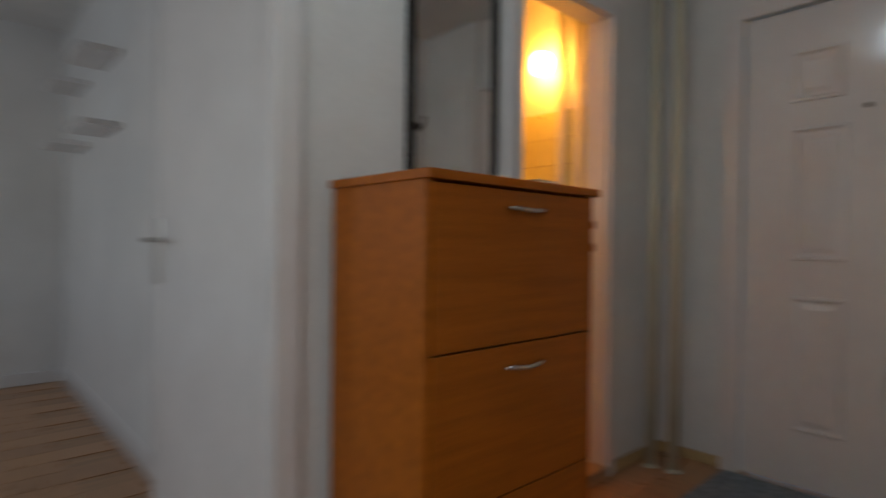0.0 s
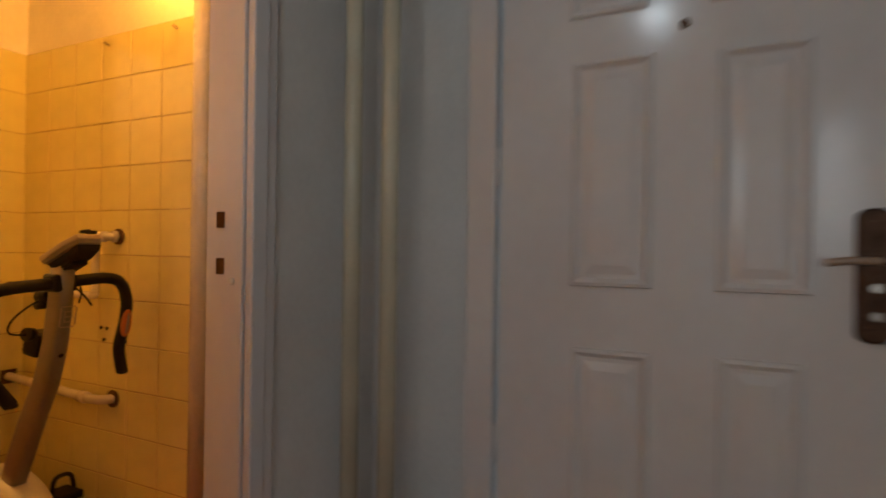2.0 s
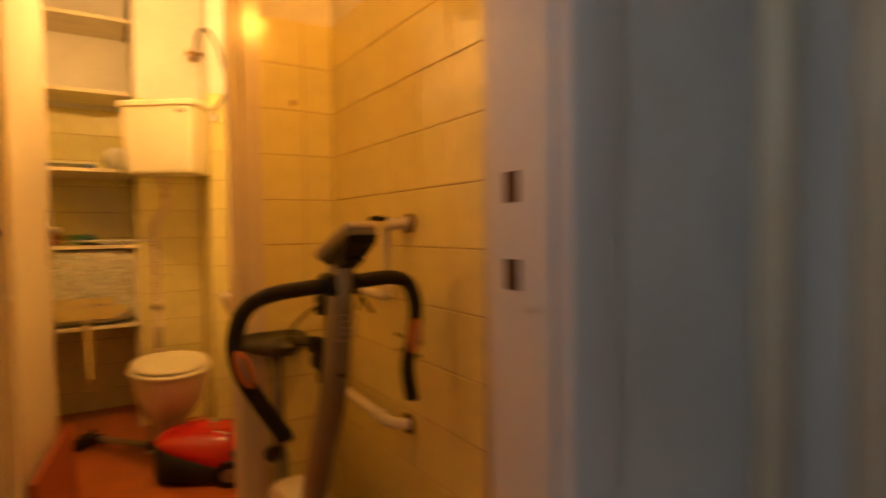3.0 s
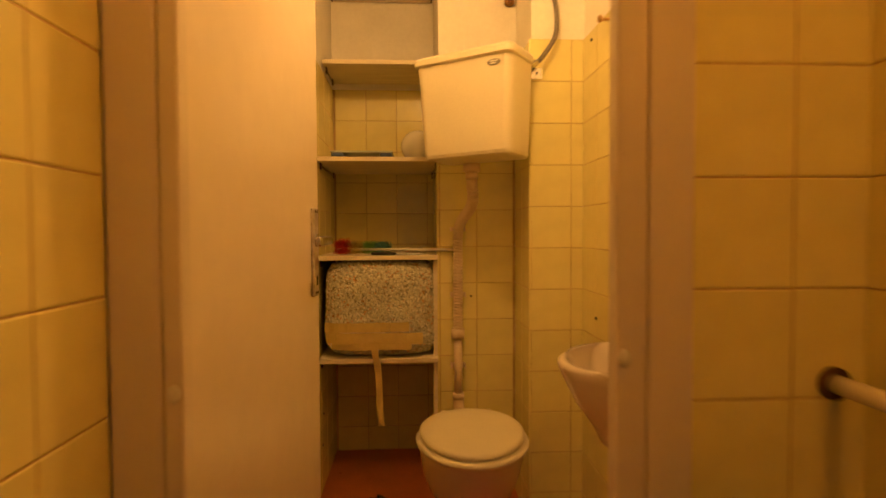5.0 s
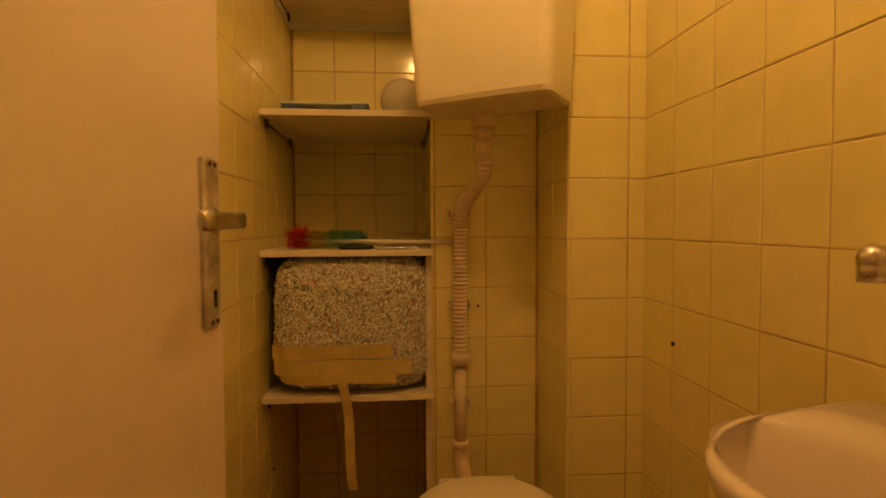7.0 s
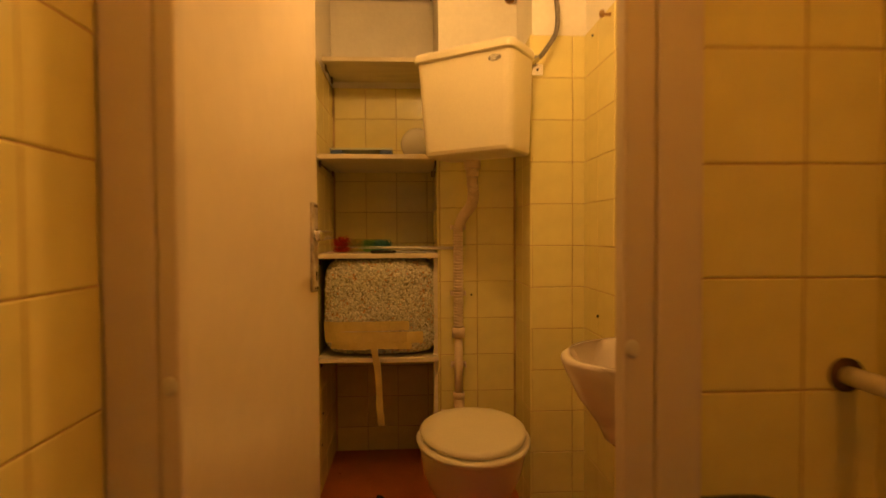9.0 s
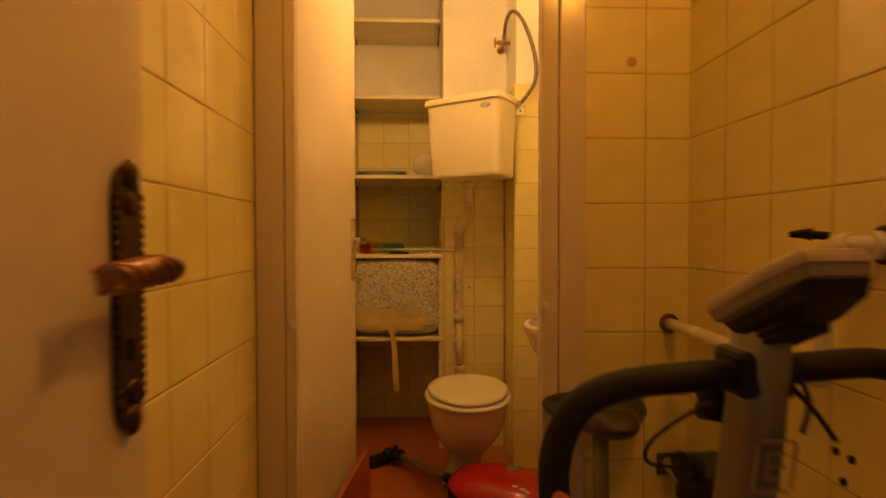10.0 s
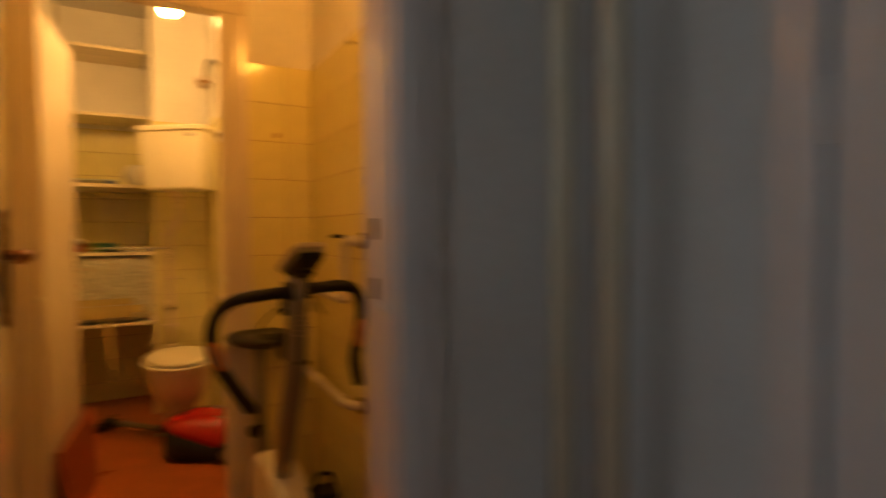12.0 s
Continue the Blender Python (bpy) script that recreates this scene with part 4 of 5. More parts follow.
def cistern():
    c = thing("cistern", "cream plastic high cistern hung slightly askew", "cistern")
    m = pose(0.258, 1.285, 1.531, 0, -0.6, -34) @ Matrix.Diagonal((0.96, 1, 1, 1))
    def ring(w, yf, z, n=6, r=0.03):
        pts = []
        for cx, cy, a0 in ((w / 2 - r, 0.034 - r, 0), (-w / 2 + r, 0.034 - r, 90), (-w / 2 + r, yf + r, 180), (w / 2 - r, yf + r, 270)):
            for k in range(n):
                a = radians(a0 + 90 * k / (n - 1))
                pts.append((cx + r * math.cos(a), cy + r * math.sin(a), z))
        return pts
    part("tank", moved(loft([ring(0.325, -0.122, -0.166, r=0.02), ring(0.342, -0.138, -0.161, r=0.026), ring(0.347, -0.143, -0.150, r=0.03), ring(0.376, -0.158, 0.150)]), m), CISTERN, c)
    part("lid", moved(loft([ring(0.384, -0.165, 0.150), ring(0.392, -0.171, 0.154), ring(0.392, -0.171, 0.172), ring(0.384, -0.165, 0.180)]), m), CISTERN, c, "cream lid, slightly yellowed")
    part("badge", moved(rod((0, 0, 0), (0, -0.002, 0), 0.024, 24), m @ Matrix.Translation((0.125, -0.1575, 0.125)) @ Matrix.Diagonal((1, 1, 0.42, 1))), STEEL_GREY, c, "dark oval badge")
    for w, z, x in ((0.030, 0.1285, 0.125), (0.022, 0.1215, 0.122)):
        part("badge_bar", moved(B((x - w / 2, x + w / 2, -0.1608, -0.1598, z - 0.002, z + 0.002)), m), IVORY, c)
    part("wall_bracket", B((0.14, 0.36, 1.36, 1.562, 1.55, 1.58)), IVORY, c)
    part("outlet", join(rod((0.224, 1.345, 1.375), (0.224, 1.345, 1.335), 0.031, 24), rod((0.224, 1.345, 1.335), (0.224, 1.345, 1.307), 0.023, 20), rod((0.224, 1.345, 1.307), (0.224, 1.345, 1.272), 0.020, 20)), HOSE_CREAM, c, "white plastic outlet nut", True)
    return c


cistern()

fp = thing("flush_pipe", "ribbed plastic flush pipe clipped to the tiles", "pipe")
path = [(0.224, 1.345, 1.285), (0.230, 1.362, 1.245), (0.228, 1.40, 1.213), (0.217, 1.45, 1.188), (0.200, 1.50, 1.160), (0.189, 1.527, 1.122)] + [(0.187, 1.535, 1.08 - 0.0475 * k) for k in range(9)]
part("ribbed_hose", tube(path, 0.02, 16, 34, radii=lambda u: 0.0190 + 0.0028 * math.sin(u * 2 * math.pi * 56)), HOSE_CREAM, fp, "cream ribbed hose", True)
part("lower_pipe", join(rod((0.187, 1.535, 0.705), (0.187, 1.535, 0.685), 0.023, 20), rod((0.187, 1.535, 0.69), (0.187, 1.53, 0.44), 0.0165, 20), tube(((0.187, 1.53, 0.445), (0.188, 1.515, 0.40), (0.19, 1.42, 0.36), (0.19, 1.30, 0.355), (0.19, 1.20, 0.355)), 0.022)), HOSE_CREAM, fp, "smooth white plastic pipe", True)
part("end_ring", rod((0.187, 1.535, 0.725), (0.187, 1.535, 0.685), 0.026, 24), HOSE_CREAM, fp, "cream screw ring", True)
part("end_ring", rod((0.187, 1.53, 0.465), (0.187, 1.53, 0.44), 0.023, 24), HOSE_CREAM, fp, "cream screw ring", True)
for z in (1.125, 0.862, 0.575):
    part("clip", B((0.157, 0.217, 1.543, 1.562, z - 0.008, z + 0.008), (0.157, 0.163, 1.512, 1.543, z - 0.008, z + 0.008), (0.211, 0.217, 1.512, 1.543, z - 0.008, z + 0.008)), HOSE_CREAM, fp, "white plastic pipe clip")

tp = thing("water_tap", "small brass stop tap on the wall over the cistern", "tap")
part("body", join(rod((0.402, 1.570, 2.042), (0.402, 1.455, 2.042), 0.009), rod((0.425, 1.46, 2.042), (0.368, 1.46, 2.042), 0.008), rod((0.386, 1.46, 2.042), (0.372, 1.46, 2.042), 0.012, 6), ball((0.402, 1.46, 2.042), 0.015, (1.3, 1, 0.9)), rod((0.402, 1.46, 2.042), (0.402, 1.46, 2.075), 0.0085), rod((0.402, 1.46, 2.062), (0.402, 1.46, 2.073), 0.012, 6), ball((0.427, 1.46, 2.042), 0.009), rod((0.402, 1.568, 2.042), (0.402, 1.56, 2.042), 0.02, 20)), BRASS, tp, "dull brass valve body", True)
part("handle", join(rod((0.358, 1.46, 2.020), (0.358, 1.46, 2.064), 0.0045), rod((0.370, 1.46, 2.042), (0.356, 1.46, 2.042), 0.006)), BRASS, tp, smooth=True)
part("supply_hose", tube(((0.402, 1.46, 2.07), (0.403, 1.43, 2.110), (0.405, 1.35, 2.130), (0.418, 1.275, 2.120), (0.452, 1.255, 2.075), (0.488, 1.252, 1.99), (0.512, 1.252, 1.89), (0.508, 1.245, 1.80), (0.47, 1.235, 1.735), (0.445, 1.23, 1.705), (0.425, 1.225, 1.69)), 0.0085, 10, 6), BRAID, tp, "grey braided supply hose", True)
part("hose_nut", rod((0.438, 1.228, 1.70), (0.412, 1.222, 1.682), 0.012, 6), CHROME, tp)
cp = thing("wall_clip", "small metal mounting plate screwed to the tiles", "plate")
part("plate", B((0.428, 0.468, 1.274, 1.279, 1.655, 1.695), bevel=0.001), CHROME, cp)
part("screw", rod((0.448, 1.274, 1.675), (0.448, 1.270, 1.675), 0.004, 10), BLACK, cp, smooth=True)
tagged(part("wall_plug", rod((0.242, 1.563, 0.853), (0.242, 1.558, 0.853), 0.004, 10), BLACK, smooth=True), "dark empty screw plug in the tiles", "wall plug", "wall plugs in the tiles")
tagged(part("wall_plug", rod((0.618, 1.127, 0.824), (0.613, 1.127, 0.824), 0.005, 10), BLACK, smooth=True), "dark empty screw plug in the tiles", "wall plug", "wall plugs in the tiles")

hk = thing("wall_hook", "small brass hook screwed into the wall", "hook")
part("hook", join(rod((0.626, 1.02, 1.772), (0.595, 1.02, 1.772), 0.005), ball((0.590, 1.02, 1.773), 0.011, (0.8, 1, 1.1), 14), rod((0.6265, 1.02, 1.772), (0.622, 1.02, 1.772), 0.012)), BRASS, hk, smooth=True)
tagged(part("wall_plug", rod((0.618, 1.185, 1.765), (0.613, 1.185, 1.765), 0.005, 10), BLACK, smooth=True), "dark empty screw plug in the tiles", "wall plug", "wall plugs in the tiles")
for y, z in ((1.63, 0.36), (1.60, 0.24)):
    tagged(part("wall_plug", rod((-0.370, y, z), (-0.366, y, z), 0.005, 10), BLACK, smooth=True), "dark empty screw plug in the tiles", "wall plug", "wall plugs in the tiles")
tagged(part("wall_plug", rod((0.468, 0.0, 1.50), (0.468, -0.0025, 1.50), 0.011, 14), PINE, smooth=True), "brown filled screw hole in the tiles", "wall plug", "wall plugs in the tiles")

# niche shelves
for z, y0 in ((2.235, 1.68), (1.846, 1.70), (1.413, 1.52), (1.023, 1.50), (0.615, 1.50)):
    s = thing("niche_shelf", "cream painted wooden shelf across the niche", "shelf", "shelves in the niche")
    part("board", B((-0.369, 0.105, y0, 2.029, z - 0.018, z), bevel=0.0015), SHELF, s)
    for x in (-0.364, 0.097):
        for y in (y0 + 0.06, 1.95):
            part("bracket", B((x, x + 0.006, y - 0.012, y + 0.012, z - 0.045, z - 0.0185), bevel=0.001), BRONZE, s, "small dark metal bracket")
        part("bracket_rod", rod((x + 0.003, y0 + 0.065, z - 0.030), (x + 0.003, 1.945, z - 0.036), 0.0022, 8), BRONZE, s, smooth=True)
part_w = thing("niche_board", "narrow upright board beside the niche shelves", "board")
part("board", B((0.0875, 0.1045, 1.545, 1.56, ZF + 0.001, 1.002), bevel=0.001), SHELF, part_w)

sc = thing("bathroom_scale", "flat glass bathroom scale with blue-black ends on the shelf", "scale")
part("plate", B((-0.322, -0.072, 1.56, 1.78, 1.4355, 1.4425), bevel=0.002), mat("green_scale_glass", (0.60, 0.66, 0.54), 0.06, var=0.02, bump=0), sc)
for x in (-0.318, -0.124):
    part("end_cap", B((x, x + 0.050, 1.555, 1.785, 1.4135, 1.4353), bevel=0.009), BLUE, sc, "blue-black plastic end")
gl = thing("glass_globe", "white opal glass lamp globe on the shelf", "lamp globe")
part("globe", ball((0.028, 1.72, 1.4825), 0.069), opal_glass("opal_globe_glass"), gl, smooth=True)

dus = thing("feather_duster", "rainbow-coloured duster with a white stick", "duster")
COLS = (("red", (0.50, 0.03, 0.02)), ("yellow", (0.50, 0.40, 0.10)), ("green", (0.16, 0.36, 0.10)), ("teal", (0.09, 0.28, 0.24)))
rng = random.Random(4)
for i, (nm, col) in enumerate(COLS):
    bm = bmesh.new()
    x0, x1 = -0.315 + i * 0.052, -0.245 + i * 0.052
    for k in range(1100):
        a, x = rng.uniform(0, 2 * math.pi), rng.triangular(x0, x1)
        r = (0.040, 0.030, 0.028, 0.027)[i] * rng.uniform(0.55, 1.1)
        p = Vector((x + 0.01, 1.60, 1.052))
        q = p + Vector((rng.uniform(-0.022, 0.004), r * math.cos(a), r * math.sin(a)))
        q.z = max(q.z, 1.025 + rng.uniform(0, 0.004))
        mid = (p + q) / 2 + Vector((rng.uniform(-0.006, 0.006), rng.uniform(-0.004, 0.004), rng.uniform(0, 0.006)))
        d = Vector((rng.uniform(-1, 1), rng.uniform(-1, 1), rng.uniform(-1, 1))).normalized() * 0.0011
        vs = [bm.verts.new(v) for v in (p + d, mid + d, q + d * 0.6, q - d * 0.6, mid - d, p - d)]
        bm.faces.new((vs[0], vs[1], vs[4], vs[5]))
        bm.faces.new((vs[1], vs[2], vs[3], vs[4]))
    tagged(part("tuft", bm, mat(nm + "_fibre", col, 0.8, var=0.3, scale=60, bump=0.0), dus, nm + " synthetic fibre tuft"), kind="stuff")
part("stick", rod((-0.30, 1.60, 1.047), (0.182, 1.555, 1.042), 0.006), IVORY, dus, "white plastic stick", True)
tool = thing("black_tool", "black plastic handle lying on the shelf edge", "tool")
part("handle", B((-0.16, -0.06, 1.53, 1.56, 1.0235, 1.035), bevel=0.005), BLACK, tool)
part("blade", B((-0.06, 0.06, 1.538, 1.552, 1.0245, 1.029), bevel=0.001), CHROME, tool, "thin steel blade")

# bag of foam flakes between the shelves
bag = thing("bag_of_flakes", "clear plastic bag stuffed with pale foam flakes and taped shut", "bag")
BAG_X, BAG_W, BAG_Z0, BAG_Z1, BAG_BACK = -0.124, 0.226, 0.617, 1.004, 1.96


def bag_width(z):
    """Half the width of the bag at a height, with well rounded corners."""
    e = min(1.0, min((z - BAG_Z0) / 0.085, (BAG_Z1 - z) / 0.07))
    return BAG_W * (0.72 + 0.28 * math.sqrt(max(0.0, 1 - (1 - e) ** 2))) - 0.008 * (z - BAG_Z0) / 0.387


def bag_front(x, z):
    """The bulging front of the bag."""
    e = min(1.0, min((z - BAG_Z0) / 0.085, (BAG_Z1 - z) / 0.085))
    side = min(1.0, abs(x - BAG_X) / bag_width(z))
    y = 1.497 + 0.075 * (1 - math.sqrt(max(0.0, 1 - (1 - e) ** 2))) + 0.07 * side ** 7
    return y + 0.010 * noise.noise(Vector((x * 9, 2.0, z * 9))) + 0.005 * noise.noise(Vector((x * 28, 5.0, z * 28)))


rings = []
for k in range(45):
    z = BAG_Z0 + (BAG_Z1 - BAG_Z0) * k / 44
    w = bag_width(z)
    xs = [BAG_X - w + 2 * w * i / 40 for i in range(41)]
    rings.append([(x, bag_front(x, z), z) for x in xs] + [(x, BAG_BACK - 0.05 * (abs(x - BAG_X) / w) ** 6, z) for x in reversed(xs)])
part("sack", loft(rings), chips(), bag, "clear film over foam flakes, darkened as shade between the loose ones", True)
fl = bmesh.new()
for k in range(6200):
    z = rng.uniform(BAG_Z0 + 0.012, BAG_Z1 - 0.008)
    x = BAG_X + bag_width(z) * rng.uniform(-0.985, 0.985)
    p = Vector((x, bag_front(x, z) - 0.0005, z))
    r = rng.uniform(0.0030, 0.0062)
    turn = Euler((rng.uniform(-0.7, 0.7), rng.uniform(0, 6.28), rng.uniform(-0.7, 0.7))).to_matrix()
    q = [turn @ Vector(w) * r for w in ((1.2, 0, 0), (0.2, 0.5, 0.7), (-1.1, 0.1, 0.4), (-0.6, -0.2, -0.7), (0.5, -0.4, -0.6))]
    vs = [fl.verts.new(p + w) for w in q]
    tv = fl.verts.new(p + turn @ Vector((0, -0.7, 0)) * r)
    for i in range(5):
        fl.faces.new((vs[i], vs[(i + 1) % 5], tv))
FLAKE = mat("foam_flake", (0.70, 0.66, 0.52), 0.5, var=0.1, coat=0.5, bump=0)
_nt = FLAKE.node_tree
_geo = _nt.nodes.new("ShaderNodeNewGeometry")
_rp = _nt.nodes.new("ShaderNodeValToRGB")
_rp.color_ramp.interpolation = "CONSTANT"
for i, (p, c) in enumerate(((0.0, (0.72, 0.70, 0.54)), (0.35, (0.58, 0.58, 0.46)), (0.62, (0.84, 0.83, 0.72)), (0.82, (0.44, 0.47, 0.42)), (0.955, (0.62, 0.32, 0.15)))):
    e = _rp.color_ramp.elements[i] if i < 2 else _rp.color_ramp.elements.new(p)
    e.position, e.color = p, (*c, 1)
_nt.links.new(_geo.outputs["Random Per Island"], _rp.inputs[0])
_nt.links.new(_rp.outputs[0], _nt.nodes["Principled BSDF"].inputs["Base Color"])
tagged(part("flake_filling", fl, FLAKE, bag, "pale foam flakes"), kind="stuff")


def band(x0, x1, z0, z1, y, wob, seg=18):
    """A strip of tape over the front of the bag, a little wavy, with thickness."""
    bm = bmesh.new()
    f, b = [], []
    for k in range(seg + 1):
        x = x0 + (x1 - x0) * k / seg
        dy = 0.002 * noise.noise(Vector((x * 14, z0 * 30, wob))) + min(bag_front(x, (z0 + z1) / 2), 1.53) - 1.497
        dz = 0.006 * noise.noise(Vector((x * 8, z1 * 20, wob + 4)))
        f.append((bm.verts.new((x, y + dy, z0 + dz)), bm.verts.new((x, y + dy - 0.002, z1 + dz * 0.6))))
        b.append((bm.verts.new((x, y + dy + 0.002, z0 + dz)), bm.verts.new((x, y + dy, z1 + dz * 0.6))))
    for k in range(seg):
        bm.faces.new((f[k][0], f[k + 1][0], f[k + 1][1], f[k][1]))
        bm.faces.new((b[k][0], b[k][1], b[k + 1][1], b[k + 1][0]))
        bm.faces.new((f[k][1], f[k + 1][1], b[k + 1][1], b[k][1]))
        bm.faces.new((f[k][0], b[k][0], b[k + 1][0], f[k + 1][0]))
    return bm


part("tape", band(-0.343, -0.010, 0.722, 0.760, 1.484, 1), TAPE, bag, "strip of yellowed tape")
part("tape", band(-0.338, 0.045, 0.676, 0.720, 1.485, 2), TAPE, bag, "strip of yellowed tape")
part("tape", band(-0.315, 0.0, 0.652, 0.680, 1.478, 3), TAPE, bag, "strip of yellowed tape")
tail = bmesh.new()
rows_ = []
for k in range(13):
    u = k / 12
    x, z, y = -0.150 + 0.036 * u + 0.006 * math.sin(u * 5), 0.672 - 0.315 * u, 1.478 + 0.004 * math.sin(u * 4)
    rows_.append([tail.verts.new((x - 0.013, y, z)), tail.verts.new((x + 0.013, y + 0.003 * math.sin(u * 7), z)), tail.verts.new((x + 0.013, y + 0.002 + 0.003 * math.sin(u * 7), z)), tail.verts.new((x - 0.013, y + 0.002, z))])
for a, b in zip(rows_, rows_[1:]):
    for i in range(4):
        tail.faces.new((a[i], a[(i + 1) % 4], b[(i + 1) % 4], b[i]))
part("tape_tail", tail, TAPE, bag, "loose hanging end of tape")

# basin and tap
def basin():
    b = thing("wash_basin", "small white oval ceramic wash basin on the tiled wall", "basin")
    def outer(z, x0, w, n=56):
        """An oval that runs to the wall, on its outside."""
        return [(0.614 - (0.614 - x0) * max(0.0, math.cos(a)) ** 0.9 if math.cos(a) > 0 else 0.614, 0.428 + w / 2 * math.copysign(min(1.0, abs(math.sin(a)) ** 0.95 if math.cos(a) > 0 else 1.0 - 0.9 * (abs(a - math.pi) < 1.57) * (1 - abs(math.sin(a)))), math.sin(a)), z + 0.014 * (0.614 - x0 - (0.614 - x0) * max(0.0, math.cos(a))) / 0.334) for a in (2 * math.pi * (k + 0.5) / n for k in range(n))]

    def inner(z, x0, x1, w, n=56):
        """An oval of the hollow, clear of the ledge along the wall."""
        return [((x0 + x1) / 2 - (x1 - x0) / 2 * math.cos(a), 0.428 + w / 2 * math.sin(a), z + 0.010 * (1 - math.cos(a)) / 2) for a in (2 * math.pi * (k + 0.5) / n for k in range(n))]
    part("bowl", loft([outer(0.600, 0.53, 0.10), outer(0.625, 0.45, 0.19), outer(0.688, 0.395, 0.28), outer(0.760, 0.342, 0.338), outer(0.819, 0.313, 0.366), outer(0.838, 0.306, 0.372), outer(0.845, 0.308, 0.368), outer(0.848, 0.314, 0.358),
                       inner(0.846, 0.328, 0.520, 0.322), inner(0.840, 0.333, 0.512, 0.312), inner(0.823, 0.340, 0.503, 0.296), inner(0.765, 0.358, 0.487, 0.246), inner(0.705, 0.382, 0.470, 0.180), inner(0.676, 0.395, 0.452, 0.100), inner(0.672, 0.415, 0.435, 0.030)]), CERAMIC, b, smooth=True)
    part("overflow_hole", moved(ball((0, 0, 0), 0.011, (0.4, 0.8, 1.2), 14), pose(0.503, 0.385, 0.800, 0, 12, 0)), BLACK, b, "dark overflow hole", True)
    part("drain", rod((0.425, 0.428, 0.664), (0.425, 0.428, 0.676), 0.016), CHROME, b, smooth=True)
    part("trap", tube(((0.52, 0.50, 0.62), (0.52, 0.50, 0.54), (0.52, 0.52, 0.50), (0.545, 0.54, 0.50), (0.555, 0.54, 0.55), (0.617, 0.54, 0.56)), 0.017), BLACK, b, "dark drain trap", True)
    part("soap_ledge", moved(B((-0.02, 0.02, -0.03, 0.03, -0.012, 0.012), bevel=0.008), pose(0.590, 0.415, 0.873, 0, 0, 0)), CERAMIC, b)
    f = thing("basin_tap", "chrome wall tap with a single lever", "tap")
    part("body", join(rod((0.618, 0.245, 1.052), (0.575, 0.245, 1.052), 0.022, 20), rod((0.618, 0.245, 1.052), (0.606, 0.245, 1.052), 0.034, 24), rod((0.618, 0.395, 1.052), (0.606, 0.395, 1.052), 0.034, 24), rod((0.618, 0.395, 1.052), (0.575, 0.395, 1.052), 0.022, 20), rod((0.568, 0.410, 1.052), (0.568, 0.230, 1.052), 0.0255, 24), ball((0.568, 0.320, 1.054), 0.031)), CHROME, f, "chrome tap body", True)
    part("spout", join(tube(((0.568, 0.320, 1.048), (0.53, 0.320, 1.052), (0.47, 0.321, 1.057), (0.442, 0.322, 1.057)), 0.0145, 16, radii=lambda u: 0.0165 - 0.004 * u), ball((0.442, 0.322, 1.057), 0.0145), rod((0.442, 0.322, 1.058), (0.442, 0.322, 1.036), 0.0135)), CHROME, f, "chrome spout", True)
    lever = part("lever", join(rod((0.562, 0.322, 1.072), (0.556, 0.323, 1.103), 0.024, 24), rod((0.556, 0.323, 1.105), (0.551, 0.324, 1.128), 0.0245, 24), ball((0.551, 0.324, 1.128), 0.0245, (1, 1, 0.65))), CHROME, f, "chrome lever head", True)
    part("lever_blade", loft([[(x, y + sy * w, z + sz * h) for sy, sz in ((-1, -0.5), (-0.5, -1), (0.5, -1), (1, -0.5), (1, 0.5), (0.5, 1), (-0.5, 1), (-1, 0.5))] for x, y, z, w, h in ((0.560, 0.322, 1.130, 0.020, 0.010), (0.530, 0.327, 1.139, 0.017, 0.009), (0.515, 0.328, 1.144, 0.013, 0.006), (0.500, 0.329, 1.146, 0.011, 0.004), (0.485, 0.330, 1.146, 0.010, 0.003), (0.479, 0.330, 1.1455, 0.006, 0.002))]), CHROME, lever, smooth=True)
    f.matrix_world = pose(0, 0.10, 0)


basin()

# ---- tiles, one by one ----
TILES = {}


def tile_mesh(w, h):
    key = (round(w, 3), round(h, 3))
    if key not in TILES:
        bm = bmesh.new()
        a, b, d, c = w / 2, h / 2, 0.0075, 0.0016
        rr = [[(sx * (a - i), sy * (b - i), z) for sx, sy in ((-1, -1), (1, -1), (1, 1), (-1, 1))] for i, z in ((0, 0.001), (0, d - c), (c * 0.6, d - c * 0.35), (c * 1.6, d))]
        R = [[bm.verts.new(p) for p in r] for r in rr]
        for p, q in zip(R, R[1:]):
            for k in range(4):
                bm.faces.new((p[k], p[(k + 1) % 4], q[(k + 1) % 4], q[k]))
        bm.faces.new(R[-1])
        me = bpy.data.meshes.new("tile")
        bm.to_mesh(me)
        bm.free()
        me.materials.append(TILE)
        TILES[key] = me
    return TILES[key]


trng = random.Random(11)


def cuts(lo, hi, start, pitch):
    """Joint positions from lo to hi on a grid through start."""
    k = math.floor((lo - start) / pitch) + 1
    js = [lo]
    while start + k * pitch < hi - 0.004:
        if start + k * pitch > lo + 0.004:
            js.append(start + k * pitch)
        k += 1
    return js + [hi]


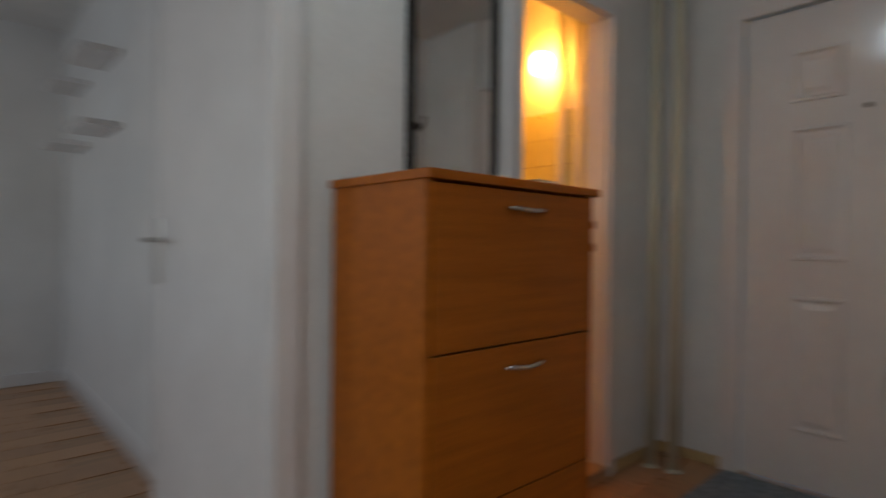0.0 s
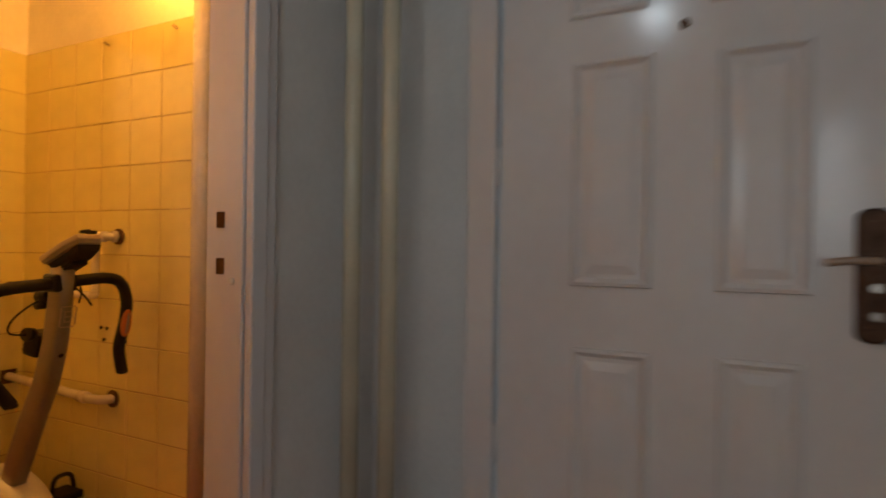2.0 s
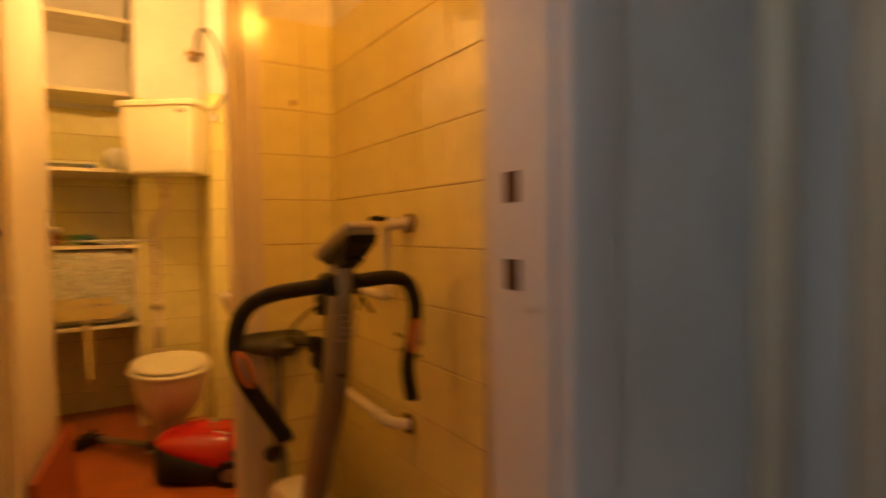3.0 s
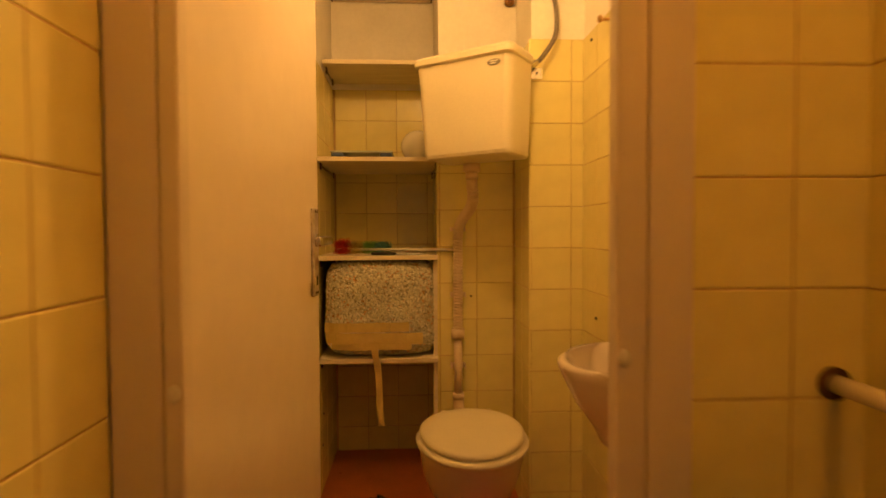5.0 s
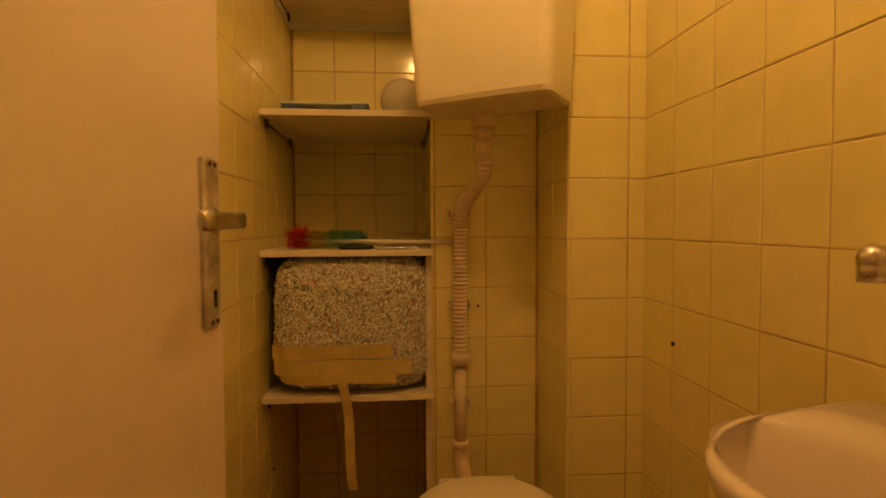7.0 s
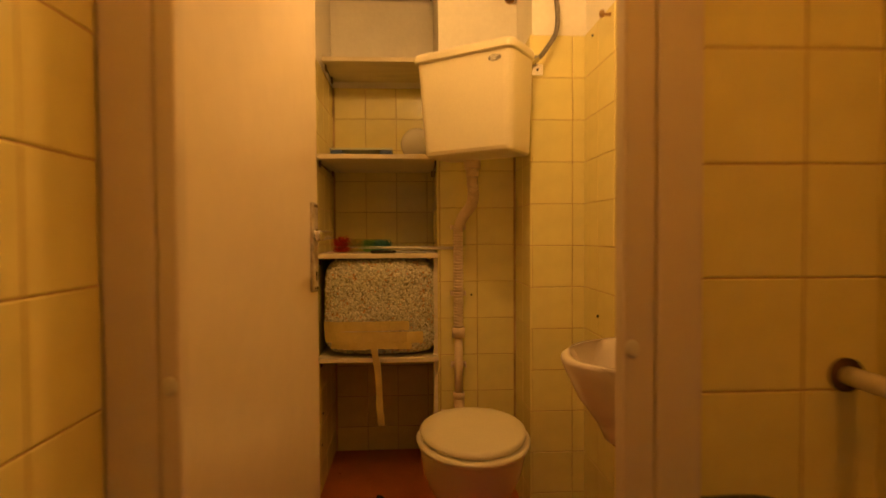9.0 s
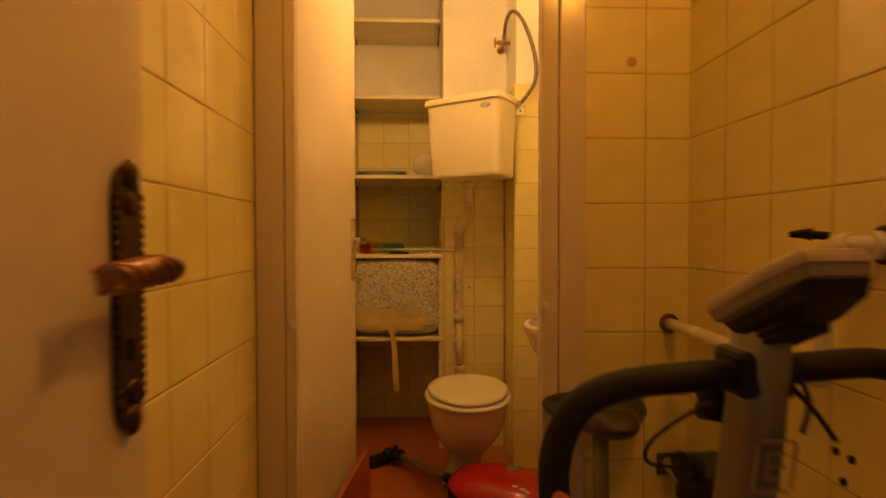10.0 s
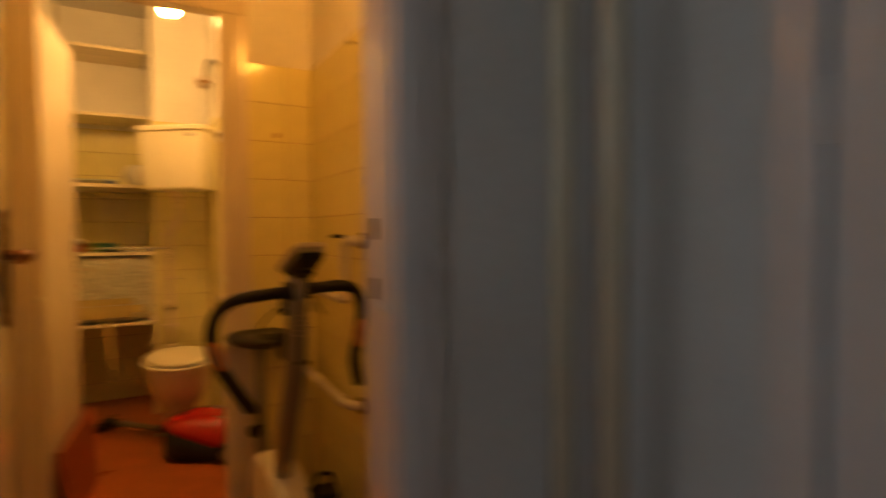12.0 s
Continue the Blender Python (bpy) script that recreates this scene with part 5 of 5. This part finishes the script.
def tile_field(wall, axis, face, sign, us, zs):
    """Tiles on a wall whose face looks along sign*axis; the tile fronts lie at face. us, zs: joint positions."""
    j = 0.0019
    back = face - sign * 0.0075
    g0, g1 = sorted((back - sign * 0.0005, face - sign * 0.0014))
    u0, u1, z0, z1 = us[0], us[-1], zs[0], zs[-1]
    part("grout", B((g0, g1, u0, u1, z0, z1) if axis == "x" else (u0, u1, g0, g1, z0, z1)), GROUT, wall, "darkened tile joints")
    for a, b in zip(us, us[1:]):
        for c, d in zip(zs, zs[1:]):
            if b - a < 0.008 or d - c < 0.008:
                continue
            e0, e1 = (-0.0022 if a == u0 else j / 2), (-0.0022 if b == u1 else j / 2)
            ob = new("tile", tile_mesh(b - a - e0 - e1, d - c - j))
            ua, ub = a + e0, b - e1
            n = Vector((sign, 0, 0)) if axis == "x" else Vector((0, sign, 0))
            u = Vector((0, 0, 1)).cross(n)
            mid = Vector((back, (ua + ub) / 2, (c + d) / 2)) if axis == "x" else Vector(((ua + ub) / 2, back, (c + d) / 2))
            m = Matrix((u, (0, 0, 1), n)).transposed().to_4x4()
            tilt = Euler((radians(trng.uniform(-0.22, 0.22)), radians(trng.uniform(-0.22, 0.22)), radians(trng.uniform(-0.12, 0.12)))).to_matrix().to_4x4()
            ob.parent = wall
            ob.matrix_world = Matrix.Translation(mid + n * trng.uniform(-0.0003, 0.0003)) @ m @ tilt


ZV = cuts(ZF, 1.765, 1.04, 0.145)
ZW = cuts(ZF, 1.798, 0.907, 0.1485)
ZN = cuts(ZF, 1.800, 0.907, 0.149)
tile_field(wall_vl, "x", -0.362, 1, cuts(-1.255, -0.013, 0.005, 0.145), ZV)
tile_field(wall_vr, "x", 0.600, -1, cuts(-1.255, 0.0, -0.004, 0.1455), ZV)
tile_field(wall_vf, "y", 0.0, -1, cuts(0.363, 0.600, 0.501, 0.1455), ZV)
tile_field(wall_vl, "x", -0.370, 1, cuts(0.066, 2.03, 1.138, 0.15), ZN)
tile_field(wall_vr, "x", 0.618, -1, cuts(0.066, 1.28, 1.136, 0.149), ZW)
tile_field(wall_b, "y", 1.563, -1, cuts(0.106, 0.424, 0.1165, 0.15), ZW)
tile_field(wall_b, "x", 0.106, -1, [1.563, 1.72, 1.87, 2.03], ZN)
tile_field(wall_c, "x", 0.424, -1, [1.28, 1.42, 1.563], ZW)
tile_field(wall_c, "y", 1.280, -1, [0.424, 0.575, 0.618], ZW)
tile_field(wall_k, "y", 2.030, -1, cuts(-0.370, 0.106, -0.0685, 0.147), ZN)

# ---- parquet, plank by plank ----
PLANKS = {}


def plank(parent, x, y, w, l):
    key = (round(w, 3), round(l, 3))
    if key not in PLANKS:
        bm = B((-w / 2, w / 2, -l / 2, l / 2, 0.0, 0.004), bevel=0.0)
        me = bpy.data.meshes.new("plank")
        bm.to_mesh(me)
        bm.free()
        me.materials.append(PLANK)
        PLANKS[key] = me
    ob = new("plank", PLANKS[key])
    ob.parent = parent
    ob.location = (x, y, 0.0002)
    if trng.random() < 0.5:
        ob.rotation_euler = (0, 0, math.pi)


PLANK = mat("oak_plank", (0.40, 0.21, 0.10), 0.3, var=0.18, scale=4, bump=0.04, fine=60, rand=0.3, stretch=(12, 1.2, 8))
for i in range(22):
    y = -1.22 + i * 0.155
    for k in range(4):
        x = -1.22 - 0.45 * k - (0.22 if i % 2 else 0.0)
        if y < 2.13 and x - 0.224 > -3.1 and x + 0.224 < -1.19:
            plank(floor_room, x, y, 0.447, 0.152)
for i in range(11):
    y = -1.46 - i * 0.155
    for k in range(4):
        x = 0.55 - 0.45 * k - (0.22 if i % 2 else 0.0)
        if y > -3.15 and x + 0.224 < 0.80:
            plank(floor_hall, x, y, 0.447, 0.152)
